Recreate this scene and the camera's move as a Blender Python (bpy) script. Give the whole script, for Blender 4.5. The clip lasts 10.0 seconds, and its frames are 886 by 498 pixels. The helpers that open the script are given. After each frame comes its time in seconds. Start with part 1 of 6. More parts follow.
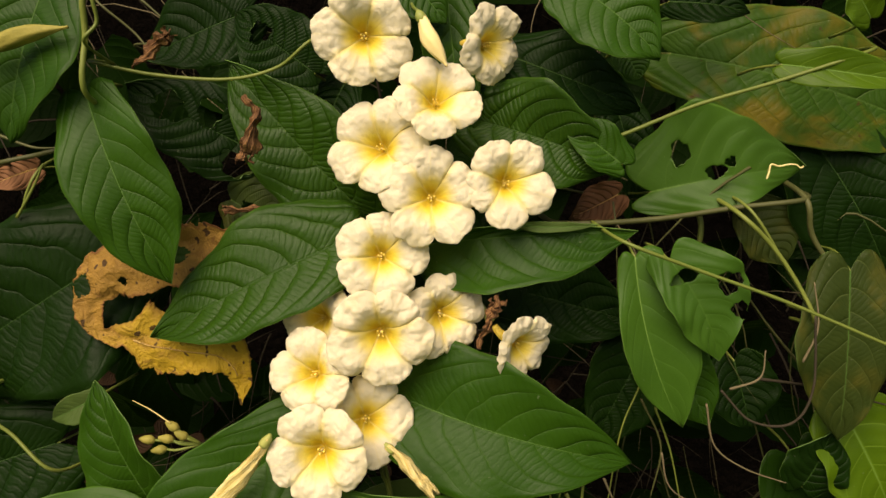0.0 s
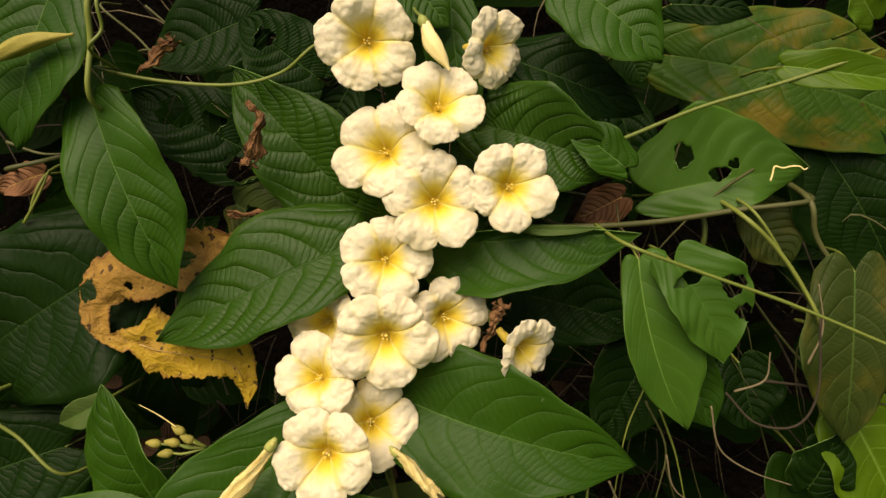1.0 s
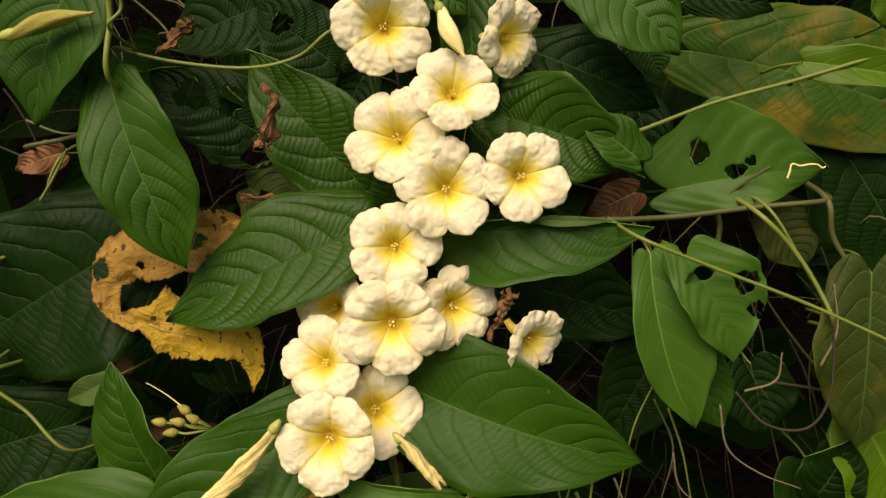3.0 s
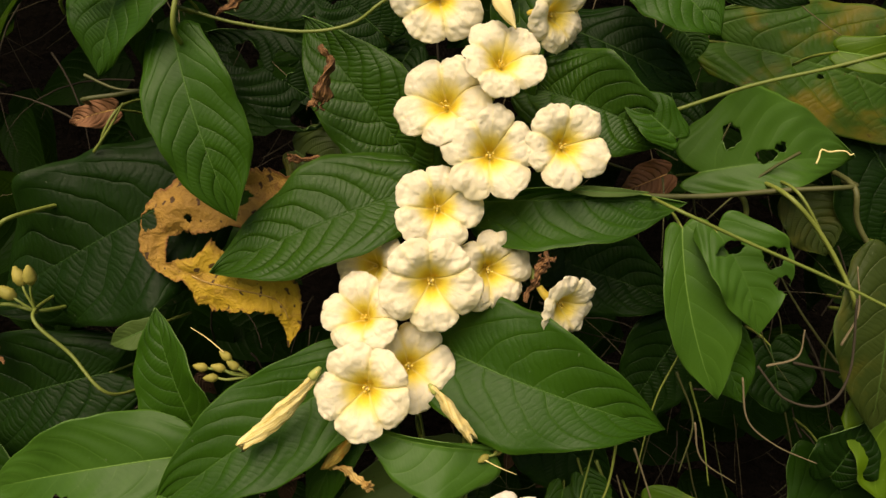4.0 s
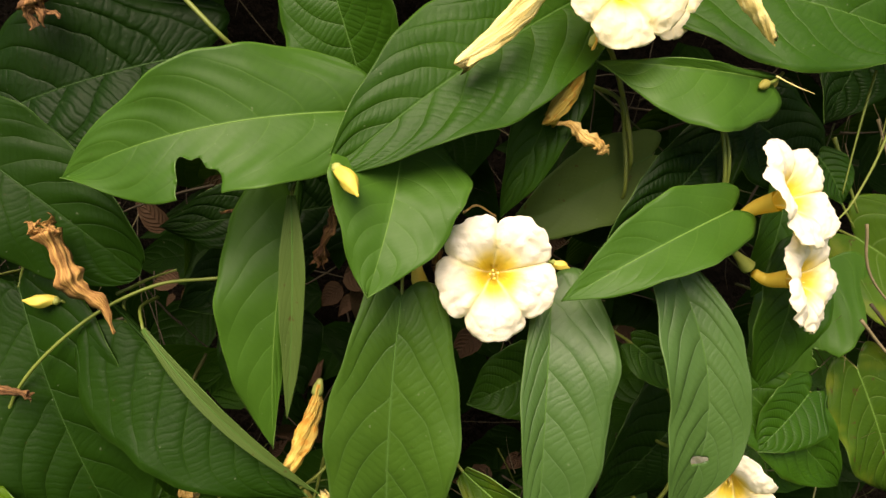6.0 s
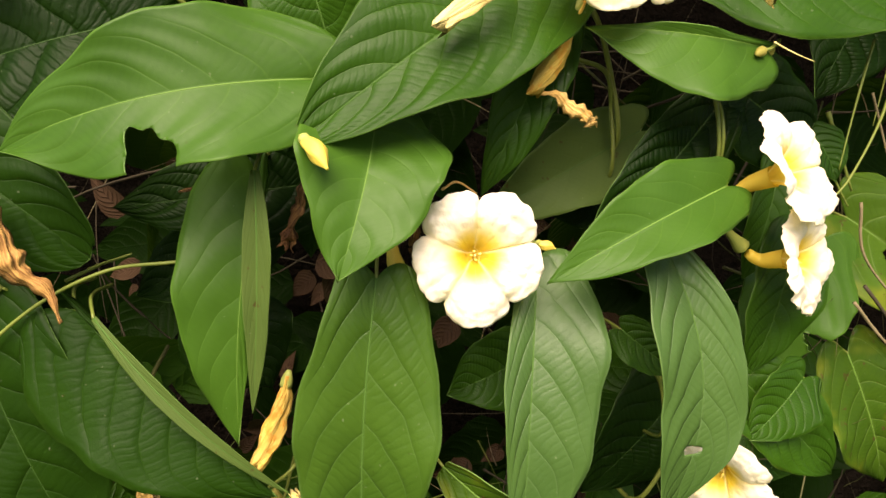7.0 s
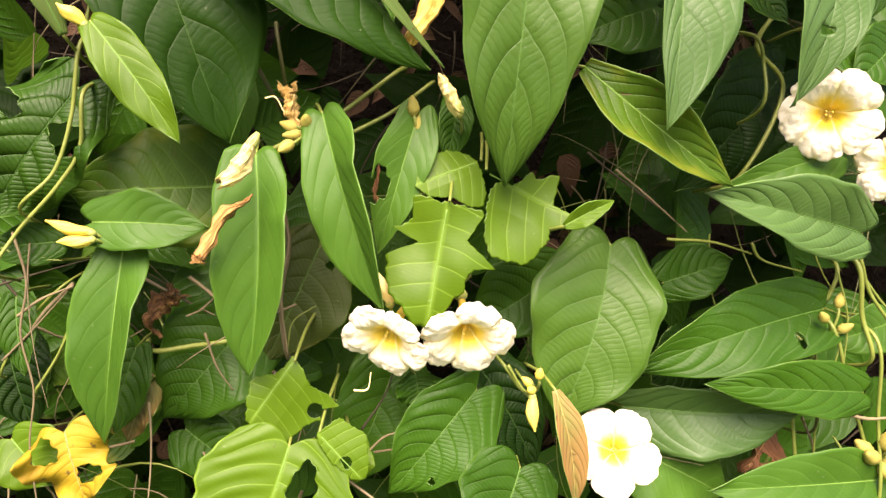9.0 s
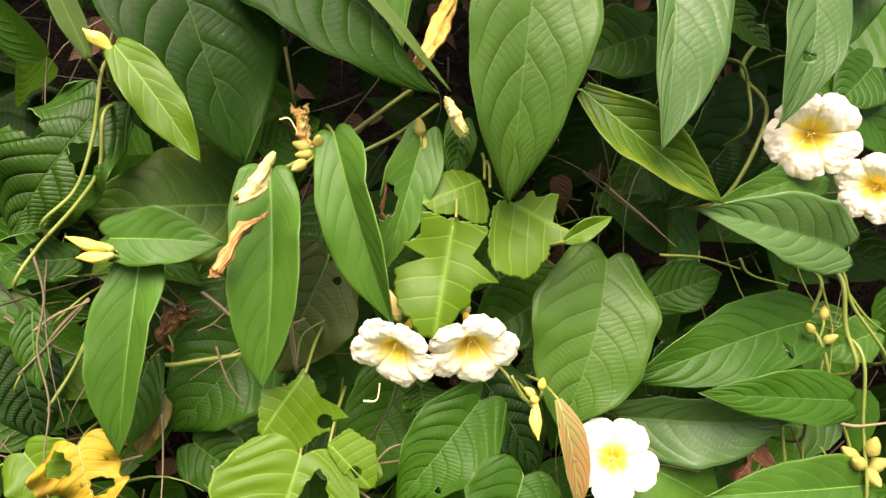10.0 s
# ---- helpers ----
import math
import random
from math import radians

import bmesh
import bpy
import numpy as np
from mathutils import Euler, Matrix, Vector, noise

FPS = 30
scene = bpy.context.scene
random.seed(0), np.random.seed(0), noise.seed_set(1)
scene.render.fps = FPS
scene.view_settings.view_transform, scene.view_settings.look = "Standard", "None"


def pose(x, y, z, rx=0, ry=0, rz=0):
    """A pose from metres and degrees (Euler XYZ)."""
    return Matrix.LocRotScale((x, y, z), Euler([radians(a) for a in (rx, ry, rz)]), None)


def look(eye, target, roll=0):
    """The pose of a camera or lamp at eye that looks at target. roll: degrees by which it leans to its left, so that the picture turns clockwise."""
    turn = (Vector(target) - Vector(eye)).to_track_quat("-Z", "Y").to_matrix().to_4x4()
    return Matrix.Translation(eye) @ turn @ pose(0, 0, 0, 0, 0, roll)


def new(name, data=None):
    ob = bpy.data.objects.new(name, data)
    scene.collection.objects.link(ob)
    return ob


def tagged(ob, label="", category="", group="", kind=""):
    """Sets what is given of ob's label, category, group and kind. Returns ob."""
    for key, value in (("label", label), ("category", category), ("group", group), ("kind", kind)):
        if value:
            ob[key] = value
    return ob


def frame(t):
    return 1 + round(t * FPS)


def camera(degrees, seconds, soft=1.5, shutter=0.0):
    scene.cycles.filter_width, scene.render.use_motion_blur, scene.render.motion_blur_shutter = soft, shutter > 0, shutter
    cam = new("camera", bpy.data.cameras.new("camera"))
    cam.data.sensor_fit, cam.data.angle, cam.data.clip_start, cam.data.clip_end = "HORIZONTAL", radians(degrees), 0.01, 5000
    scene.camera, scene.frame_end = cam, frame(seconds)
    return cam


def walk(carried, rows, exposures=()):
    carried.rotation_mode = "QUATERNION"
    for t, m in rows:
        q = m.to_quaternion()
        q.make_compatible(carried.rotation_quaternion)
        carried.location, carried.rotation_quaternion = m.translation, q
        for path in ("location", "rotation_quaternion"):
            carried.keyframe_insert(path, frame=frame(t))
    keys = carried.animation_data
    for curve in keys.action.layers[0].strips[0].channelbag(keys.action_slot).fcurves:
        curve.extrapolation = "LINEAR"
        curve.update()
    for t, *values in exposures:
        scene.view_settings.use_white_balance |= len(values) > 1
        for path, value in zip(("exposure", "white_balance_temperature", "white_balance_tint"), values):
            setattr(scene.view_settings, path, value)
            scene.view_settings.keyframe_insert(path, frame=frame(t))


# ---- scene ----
cam = camera(65.0, 10.0, soft=1.5)
PATH = [
    (0, (0.0000, 0.0594, 1.2000), (-0.0546, 1.0404, 1.0141), 0.00),
    (0.5, (0.0013, 0.0578, 1.2025), (-0.0554, 1.0394, 1.0202), 0.08),
    (1, (0.0010, 0.0585, 1.2016), (-0.0612, 1.0395, 1.0175), -0.36),
    (1.5, (0.0044, 0.0685, 1.1953), (-0.0433, 1.0489, 1.0046), -0.45),
    (2, (-0.0020, 0.0678, 1.1981), (-0.0509, 1.0498, 1.0159), 0.28),
    (2.2, (-0.0018, 0.0695, 1.1970), (-0.0593, 1.0480, 0.9989), -0.10),
    (3.3, (0.0068, 0.0528, 1.1833), (-0.0950, 1.0323, 1.0098), 2.02),
    (3.5, (-0.0006, 0.0491, 1.1737), (-0.1005, 1.0283, 0.9969), 3.05),
    (4, (-0.0157, 0.0345, 1.1628), (-0.1040, 1.0177, 1.0026), 4.06),
    (4.5, (-0.0745, 0.0451, 1.1273), (-0.0660, 1.0334, 0.9754), 2.43),
    (5, (-0.1469, 0.0659, 1.0486), (-0.1021, 1.0412, 0.8321), 2.19),
    (5.5, (-0.1865, 0.0786, 0.9787), (-0.1218, 1.0576, 0.7858), 3.15),
    (5.7, (-0.1944, 0.0914, 0.9540), (-0.1264, 1.0741, 0.7816), 3.11),
    (6.8, (-0.1970, 0.1286, 0.9162), (-0.0785, 1.1128, 0.7846), 3.59),
    (7, (-0.1948, 0.1306, 0.9212), (-0.0799, 1.1113, 0.7633), 3.18),
    (7.5, (-0.2407, 0.1246, 0.8538), (-0.1352, 1.1064, 0.6957), 5.95),
    (8, (-0.2811, 0.1225, 0.7599), (-0.1119, 1.1064, 0.7033), 6.21),
    (8.5, (-0.2979, 0.1227, 0.7126), (-0.1133, 1.1034, 0.6484), 6.54),
    (9, (-0.2826, 0.1055, 0.6728), (-0.0972, 1.0866, 0.6179), 5.77),
    (9.5, (-0.2847, 0.1006, 0.6549), (-0.0880, 1.0802, 0.6141), 5.01),
    (10, (-0.2982, 0.0927, 0.6673), (-0.0900, 1.0706, 0.6491), 5.59),
]
EXPOSURE = [(0.0, 1.15, 8350, 22), (4.5, 1.15, 8350, 22), (5.0, 1.12, 8350, 22), (5.7, 1.58, 7950, 22), (6.8, 2.20, 8000, 24), (7.5, 2.20, 8000, 25), (8.0, 2.86, 7900, 30), (8.5, 3.12, 7900, 32), (9.0, 2.95, 7600, 33), (9.5, 2.8, 7500, 32), (10.0, 2.75, 7300, 31)]
walk(cam, [(t, look(eye, target, roll)) for t, eye, target, roll in PATH], EXPOSURE)

# ---- light: bright overcast sky in front of the hedge, high and soft ----
world = bpy.data.worlds.new("overcast_sky")
scene.world = world
world.use_nodes = True
wn = world.node_tree.nodes
sky = wn.new("ShaderNodeTexSky")
sky.sky_type, sky.sun_disc = "NISHITA", False
sky.sun_elevation, sky.sun_rotation = radians(58), radians(200)
sky.air_density, sky.dust_density, sky.ozone_density = 1.0, 1.5, 1.0
wn["Background"].inputs[1].default_value = 0.055
world.node_tree.links.new(sky.outputs[0], wn["Background"].inputs[0])

sun = new("sun", bpy.data.lights.new("sun", "SUN"))
sun.data.energy, sun.data.angle, sun.data.color = 2.7, radians(48), (1.0, 0.96, 0.87)
sun.matrix_world = look((-0.55, -1.6, 1.75), (0, 0, 0))


# ---- materials ----
def nodes_of(name):
    m = bpy.data.materials.new(name)
    m.use_nodes = True
    return m, m.node_tree.nodes, m.node_tree.links


class Net:
    """Short forms for shader nodes."""

    def __init__(self, name):
        self.m, self.n, self.l = nodes_of(name)
        self.bsdf = self.n["Principled BSDF"]
        self.out = self.n["Material Output"]

    def put(self, socket, value):
        if hasattr(value, "is_linked"):
            self.l.new(value, socket)
        elif value is not None:
            socket.default_value = value

    def math(self, op, a, b=None, c=None, clamp=False):
        x = self.n.new("ShaderNodeMath")
        x.operation, x.use_clamp = op, clamp
        for i, v in enumerate((a, b, c)):
            self.put(x.inputs[i], v)
        return x.outputs[0]

    def mix(self, fac, a, b, how="MIX"):
        x = self.n.new("ShaderNodeMixRGB")
        x.blend_type = how
        for i, v in enumerate((fac, a, b)):
            self.put(x.inputs[i], (*v, 1) if isinstance(v, tuple) and len(v) == 3 else v)
        return x.outputs[0]

    def noise(self, vector, scale, detail=3, rough=0.5, warp=0.0):
        x = self.n.new("ShaderNodeTexNoise")
        x.inputs["Scale"].default_value, x.inputs["Detail"].default_value = scale, detail
        x.inputs["Roughness"].default_value, x.inputs["Distortion"].default_value = rough, warp
        self.put(x.inputs["Vector"], vector)
        return x.outputs[0]

    def step(self, value, a, b, lo=0.0, hi=1.0):
        x = self.n.new("ShaderNodeMapRange")
        x.interpolation_type = "SMOOTHSTEP"
        for i, v in enumerate((value, a, b, lo, hi)):
            self.put(x.inputs[i], v)
        return x.outputs[0]

    def coords(self):
        return self.n.new("ShaderNodeTexCoord")

    def uv(self):
        x = self.n.new("ShaderNodeSeparateXYZ")
        self.l.new(self.coords().outputs["UV"], x.inputs[0])
        return x.outputs[0], x.outputs[1]

    def random(self):
        return self.n.new("ShaderNodeObjectInfo").outputs["Random"]

    def bump(self, height, strength, distance):
        x = self.n.new("ShaderNodeBump")
        x.inputs["Strength"].default_value, x.inputs["Distance"].default_value = strength, distance
        self.l.new(height, x.inputs["Height"])
        self.l.new(x.outputs[0], self.bsdf.inputs["Normal"])
        return x.outputs[0]

    def thin(self, colour, amount, normal=None):
        """Lets some light through a thin leaf or petal."""
        t = self.n.new("ShaderNodeBsdfTranslucent")
        self.put(t.inputs[0], (*colour, 1) if isinstance(colour, tuple) else colour)
        if normal is not None:
            self.l.new(normal, t.inputs["Normal"])
        x = self.n.new("ShaderNodeMixShader")
        x.inputs[0].default_value = amount
        self.l.new(self.bsdf.outputs[0], x.inputs[1])
        self.l.new(t.outputs[0], x.inputs[2])
        self.l.new(x.outputs[0], self.out.inputs[0])


def leaf_material(name, low, high, vein, veins=8, rough=0.5, relief=1.0, spots=0.0, spot_colour=(0.05, 0.03, 0.01),
                  patches=0.0, patch_colour=(0.3, 0.22, 0.03), thin=0.22, line=0.4, gloss=0.2, ladder=0.16):
    w = Net(name)
    u, v = w.uv()
    place = w.coords().outputs["Object"]
    a = w.math("ABSOLUTE", w.math("MULTIPLY_ADD", u, 2.0, -1.0))
    wob = w.math("MULTIPLY_ADD", w.noise(place, 40, 1), 0.07, -0.035)
    s = w.math("SUBTRACT", v, w.math("ADD", w.math("MULTIPLY", a, 0.21), w.math("MULTIPLY", w.math("MULTIPLY", a, w.math("MULTIPLY", a, a)), 0.15)))
    s = w.math("ADD", s, w.math("ADD", wob, w.math("MULTIPLY", w.math("GREATER_THAN", u, 0.5), 0.035)))
    ph = w.math("FRACT", w.math("MULTIPLY_ADD", s, float(veins), 20.0))
    tri = w.math("MULTIPLY", w.math("ABSOLUTE", w.math("SUBTRACT", ph, 0.5)), 2.0)
    side = w.math("MULTIPLY", w.step(tri, 0.90, 0.99), w.step(a, 0.55, 1.0, 1.0, 0.25))
    rung = w.math("ADD", w.math("MULTIPLY", v, 30.0), w.math("MULTIPLY_ADD", a, 5.0, w.math("MULTIPLY", w.noise(place, 60, 2, 0.5), 2.2)))
    cross = w.math("ABSOLUTE", w.math("SUBTRACT", w.math("FRACT", rung), 0.5))
    cross = w.math("MULTIPLY", w.step(cross, 0.0, 0.34), w.math("SUBTRACT", 1.0, side))
    mid = w.step(a, 0.0, 0.05, 1.0, 0.0)
    lines = w.math("MAXIMUM", side, mid)
    fine = w.noise(place, 420, 3, 0.6)
    broad = w.noise(place, 38, 3, 0.55)
    rnd = w.random()
    tone = w.math("ADD", w.math("MULTIPLY", broad, 0.75), w.math("MULTIPLY_ADD", rnd, 0.5, -0.12), clamp=True)
    c = w.mix(tone, low, high)
    cloud = w.step(w.noise(place, 15, 3, 0.6, 0.5), 0.38, 0.66)
    c = w.mix(w.math("MULTIPLY", cloud, 0.4), c, high)
    c = w.mix(w.math("MULTIPLY", w.step(w.noise(place, 24, 2, 0.6), 0.55, 0.75), 0.35), c, low)
    c = w.mix(w.math("MULTIPLY", fine, 0.35), c, low)
    speck = w.step(w.noise(place, 330, 1), 0.76, 0.80)
    c = w.mix(w.math("MULTIPLY", speck, 0.35), c, (0.03, 0.025, 0.006))
    c = w.mix(w.math("MULTIPLY", cross, 0.10), c, high)
    if patches:
        edge = w.math("ADD", w.noise(place, 26, 3, 0.6, 0.4), w.math("MULTIPLY", a, 0.22))
        c = w.mix(w.math("MULTIPLY", w.step(edge, 0.64 - 0.1 * patches, 0.86 - 0.1 * patches), patches), c, patch_colour)
    c = w.mix(w.math("MULTIPLY", lines, line), c, vein)
    if spots:
        dots = w.step(w.noise(place, 150, 2, 0.6), 0.70 - 0.08 * spots, 0.76 - 0.08 * spots)
        c = w.mix(w.math("MULTIPLY", dots, 0.85), c, spot_colour)
    dust = w.step(w.noise(place, 560, 0), 0.84, 0.87)
    c = w.mix(w.math("MULTIPLY", dust, 0.12), c, (0.35, 0.40, 0.25))
    fringe = w.math("MULTIPLY", w.step(a, 0.955, 0.99), w.step(w.noise(place, 130, 2), 0.3, 0.6, 0.25, 0.75))
    c = w.mix(fringe, c, w.mix(0.5, high, vein))
    w.l.new(c, w.bsdf.inputs["Base Color"])
    w.bsdf.inputs["Specular IOR Level"].default_value = gloss
    w.put(w.bsdf.inputs["Roughness"], w.math("MULTIPLY_ADD", fine, 0.22, rough - 0.16))
    dome = w.math("MULTIPLY", w.math("POWER", ph, 0.55), w.math("SUBTRACT", 1.0, w.math("POWER", ph, 5.0)))
    swell = w.step(w.noise(place, 16, 1), 0.25, 0.75, 0.55, 1.25)
    fade = w.step(a, 0.6, 1.0, 1.0, 0.15)
    h = w.math("ADD", w.math("MULTIPLY", w.math("MULTIPLY", dome, swell), w.math("MULTIPLY", fade, 1.5)),
               w.math("MULTIPLY", w.math("MULTIPLY", cross, swell), w.math("MULTIPLY", fade, ladder)))
    h = w.math("ADD", h, w.math("ADD", w.math("MULTIPLY", fine, 0.22), w.math("MULTIPLY", w.noise(place, 190, 2), 0.18)))
    h = w.math("SUBTRACT", h, w.math("MULTIPLY", mid, 0.3))
    nrm = w.bump(h, min(1.0, 0.9 * relief + 0.2), 0.0015 * relief)
    w.thin(w.mix(0.5, c, (0.11, 0.27, 0.02)), thin, nrm)
    return w.m


def plain_material(name, low, high, scale=120, rough=0.6, bump=0.3, depth=0.0006, thin=0.0, spec=0.3, stretch=None):
    w = Net(name)
    place = w.coords().outputs["Object"]
    if stretch:
        m = w.n.new("ShaderNodeMapping")
        m.inputs["Scale"].default_value = stretch
        w.l.new(place, m.inputs[0])
        place = m.outputs[0]
    a, b = w.noise(place, scale, 4, 0.6), w.noise(place, scale * 0.18, 2)
    tone = w.math("ADD", w.math("MULTIPLY", a, 0.55), w.math("ADD", w.math("MULTIPLY", b, 0.4), w.math("MULTIPLY_ADD", w.random(), 0.4, -0.2)), clamp=True)
    c = w.mix(tone, low, high)
    w.l.new(c, w.bsdf.inputs["Base Color"])
    w.bsdf.inputs["Roughness"].default_value = rough
    w.bsdf.inputs["Specular IOR Level"].default_value = spec
    w.bump(a, bump, depth)
    if thin:
        w.thin(c, thin)
    return w.m


def fibre_material(name, low, high, stain):
    """Shrivelled petal tissue: fine fibres run along it (v), with darker stains."""
    w = Net(name)
    u, v = w.uv()
    place = w.coords().outputs["Object"]
    run = w.n.new("ShaderNodeCombineXYZ")
    w.l.new(w.math("MULTIPLY", u, 22.0), run.inputs[0])
    w.l.new(w.math("MULTIPLY", v, 2.6), run.inputs[1])
    fibre = w.noise(run.outputs[0], 1.0, 4, 0.65, 0.5)
    blotch = w.noise(place, 170, 3, 0.6)
    c = w.mix(w.step(fibre, 0.32, 0.68), low, high)
    c = w.mix(w.math("MULTIPLY", w.step(blotch, 0.48, 0.62), 0.75), c, stain)
    w.l.new(c, w.bsdf.inputs["Base Color"])
    w.bsdf.inputs["Roughness"].default_value = 0.75
    w.bsdf.inputs["Specular IOR Level"].default_value = 0.2
    w.bump(w.math("ADD", fibre, w.math("MULTIPLY", blotch, 0.5)), 1.0, 0.0014)
    return w.m


def petal_material(name, rim, throat, crease):
    """Cream petals that turn yellow towards the throat; v runs from the throat to the rim, u round the flower."""
    w = Net(name)
    u, v = w.uv()
    place = w.coords().outputs["Object"]
    n = w.noise(place, 160, 3, 0.6)
    grad = w.step(w.math("ADD", v, w.math("MULTIPLY_ADD", n, 0.16, -0.08)), 0.16, 0.54)
    c = w.mix(grad, throat, rim)
    c = w.mix(w.step(v, 0.06, 0.24, 0.9, 0.0), c, (0.74, 0.55, 0.05))
    five = w.math("ABSOLUTE", w.math("MULTIPLY", w.math("SUBTRACT", w.math("FRACT", w.math("MULTIPLY", u, 5.0)), 0.5), 2.0))
    band = w.math("MULTIPLY", w.step(five, 0.70, 0.96), w.step(v, 0.35, 1.0, 1.0, 0.15))
    thin_line = w.step(five, 0.0, 0.05, 1.0, 0.0)
    c = w.mix(w.math("MULTIPLY", band, 0.85), c, crease)
    c = w.mix(w.math("MULTIPLY", thin_line, 0.2), c, crease)
    c = w.mix(w.math("MULTIPLY", w.step(w.noise(place, 60, 3), 0.45, 0.8), 0.22), c, crease)
    bruise = w.math("MULTIPLY", w.step(w.noise(place, 210, 2), 0.70, 0.76), w.step(v, 0.8, 1.0))
    c = w.mix(w.math("MULTIPLY", bruise, 0.4), c, (0.45, 0.30, 0.12))
    w.l.new(c, w.bsdf.inputs["Base Color"])
    w.bsdf.inputs["Roughness"].default_value = 0.62
    w.bsdf.inputs["Specular IOR Level"].default_value = 0.22
    ray = w.n.new("ShaderNodeCombineXYZ")
    w.l.new(w.math("MULTIPLY", u, 34.0), ray.inputs[0])
    w.l.new(w.math("MULTIPLY", v, 5.0), ray.inputs[1])
    wr = w.noise(ray.outputs[0], 1.0, 3, 0.6, 0.6)
    cr = w.noise(place, 190, 4, 0.6, 1.2)
    cell = w.n.new("ShaderNodeTexVoronoi")
    cell.feature, cell.inputs["Scale"].default_value = "F1", 230
    w.l.new(place, cell.inputs["Vector"])
    h = w.math("ADD", w.math("MULTIPLY", wr, 0.45), w.math("ADD", w.math("MULTIPLY", cr, 0.5), w.math("MULTIPLY", cell.outputs["Distance"], 0.22)))
    nrm = w.bump(h, 0.85, 0.0010)
    w.thin(w.mix(0.3, c, (0.95, 0.86, 0.55)), 0.48, nrm)
    return w.m


GREEN = leaf_material("leaf_green", (0.0089, 0.0369, 0.0021), (0.0219, 0.0760, 0.0038), (0.0466, 0.1078, 0.0139), relief=0.6, line=0.2, gloss=0.13, veins=8, ladder=0.14)
FRESH = leaf_material("leaf_fresh_green", (0.0181, 0.0622, 0.0050), (0.0402, 0.1108, 0.0110), (0.0682, 0.1570, 0.0225), relief=0.32, line=0.2, gloss=0.15, veins=7, ladder=0.07)
# Two darker copies of the leaf green; shade is put into their colour.
DEEP_SHADE = leaf_material("leaf_green_deep_shade", (0.0026, 0.0118, 0.0011), (0.0056, 0.0229, 0.0019), (0.0098, 0.0314, 0.0049), relief=0.8, line=0.2, ladder=0.2, gloss=0.07, veins=8)
SHADE = leaf_material("leaf_quilted_shade", (0.0042, 0.0190, 0.0013), (0.0102, 0.0374, 0.0025), (0.0195, 0.0512, 0.0069), veins=8, relief=0.6, line=0.2, ladder=0.12, gloss=0.07)
QUILT = leaf_material("leaf_quilted_green", (0.0085, 0.0333, 0.0019), (0.0203, 0.0660, 0.0032), (0.0406, 0.0978, 0.0119), veins=8, relief=0.85, line=0.18, ladder=0.2, gloss=0.16)
LIME = leaf_material("leaf_lime", (0.0300, 0.0760, 0.0020), (0.0620, 0.1260, 0.0045), (0.1394, 0.2510, 0.0263), relief=0.25, rough=0.5, ladder=0.06, gloss=0.16, veins=6)
PALE = leaf_material("leaf_pale_underside", (0.0362, 0.0705, 0.0146), (0.0651, 0.1078, 0.0239), (0.0905, 0.1369, 0.0371), relief=0.2, rough=0.6, spots=0.25, gloss=0.1, line=0.1)
OLIVE = leaf_material("leaf_olive", (0.0161, 0.0304, 0.0053), (0.0337, 0.0528, 0.0093), (0.0638, 0.0920, 0.0232), relief=0.6, rough=0.55, patches=0.12, line=0.5, gloss=0.1)
MOTTLED = leaf_material("leaf_yellowing", (0.0119, 0.0403, 0.0042), (0.0299, 0.0778, 0.0072), (0.0584, 0.1134, 0.0224), relief=0.8, patches=0.45, patch_colour=(0.20, 0.12, 0.013), spots=0.3, ladder=0.2, gloss=0.08)


def dead_material(name):
    """A leaf dying from one end: brown and blotched where v is low, bright yellow with dark specks where v is high."""
    w = Net(name)
    u, v = w.uv()
    place = w.coords().outputs["Object"]
    big, mid, fine = w.noise(place, 45, 4, 0.65, 0.6), w.noise(place, 120, 3, 0.6, 0.8), w.noise(place, 500, 3, 0.6)
    c = w.mix(mid, (0.24, 0.15, 0.010), (0.52, 0.36, 0.025))
    old = w.step(w.math("ADD", v, w.math("MULTIPLY_ADD", big, 0.8, -0.4)), 0.42, 0.72, 0.85, 0.10)
    c = w.mix(old, c, w.mix(mid, (0.11, 0.05, 0.014), (0.36, 0.20, 0.045)))
    c = w.mix(w.math("MULTIPLY", w.step(big, 0.56, 0.70), 0.65), c, (0.13, 0.055, 0.018))
    rim = w.step(w.math("ABSOLUTE", w.math("MULTIPLY_ADD", u, 2.0, -1.0)), 0.80, 1.0)
    c = w.mix(w.math("MULTIPLY", rim, w.step(mid, 0.35, 0.65)), c, (0.15, 0.06, 0.02))
    c = w.mix(w.math("MULTIPLY", w.step(w.noise(place, 170, 1), 0.66, 0.70), 0.9), c, (0.035, 0.018, 0.008))
    w.l.new(c, w.bsdf.inputs["Base Color"])
    w.bsdf.inputs["Roughness"].default_value = 0.65
    w.bsdf.inputs["Specular IOR Level"].default_value = 0.2
    nrm = w.bump(w.math("ADD", w.math("MULTIPLY", big, 1.2), w.math("ADD", mid, w.math("MULTIPLY", fine, 0.3))), 0.9, 0.003)
    w.thin(c, 0.15, nrm)
    return w.m


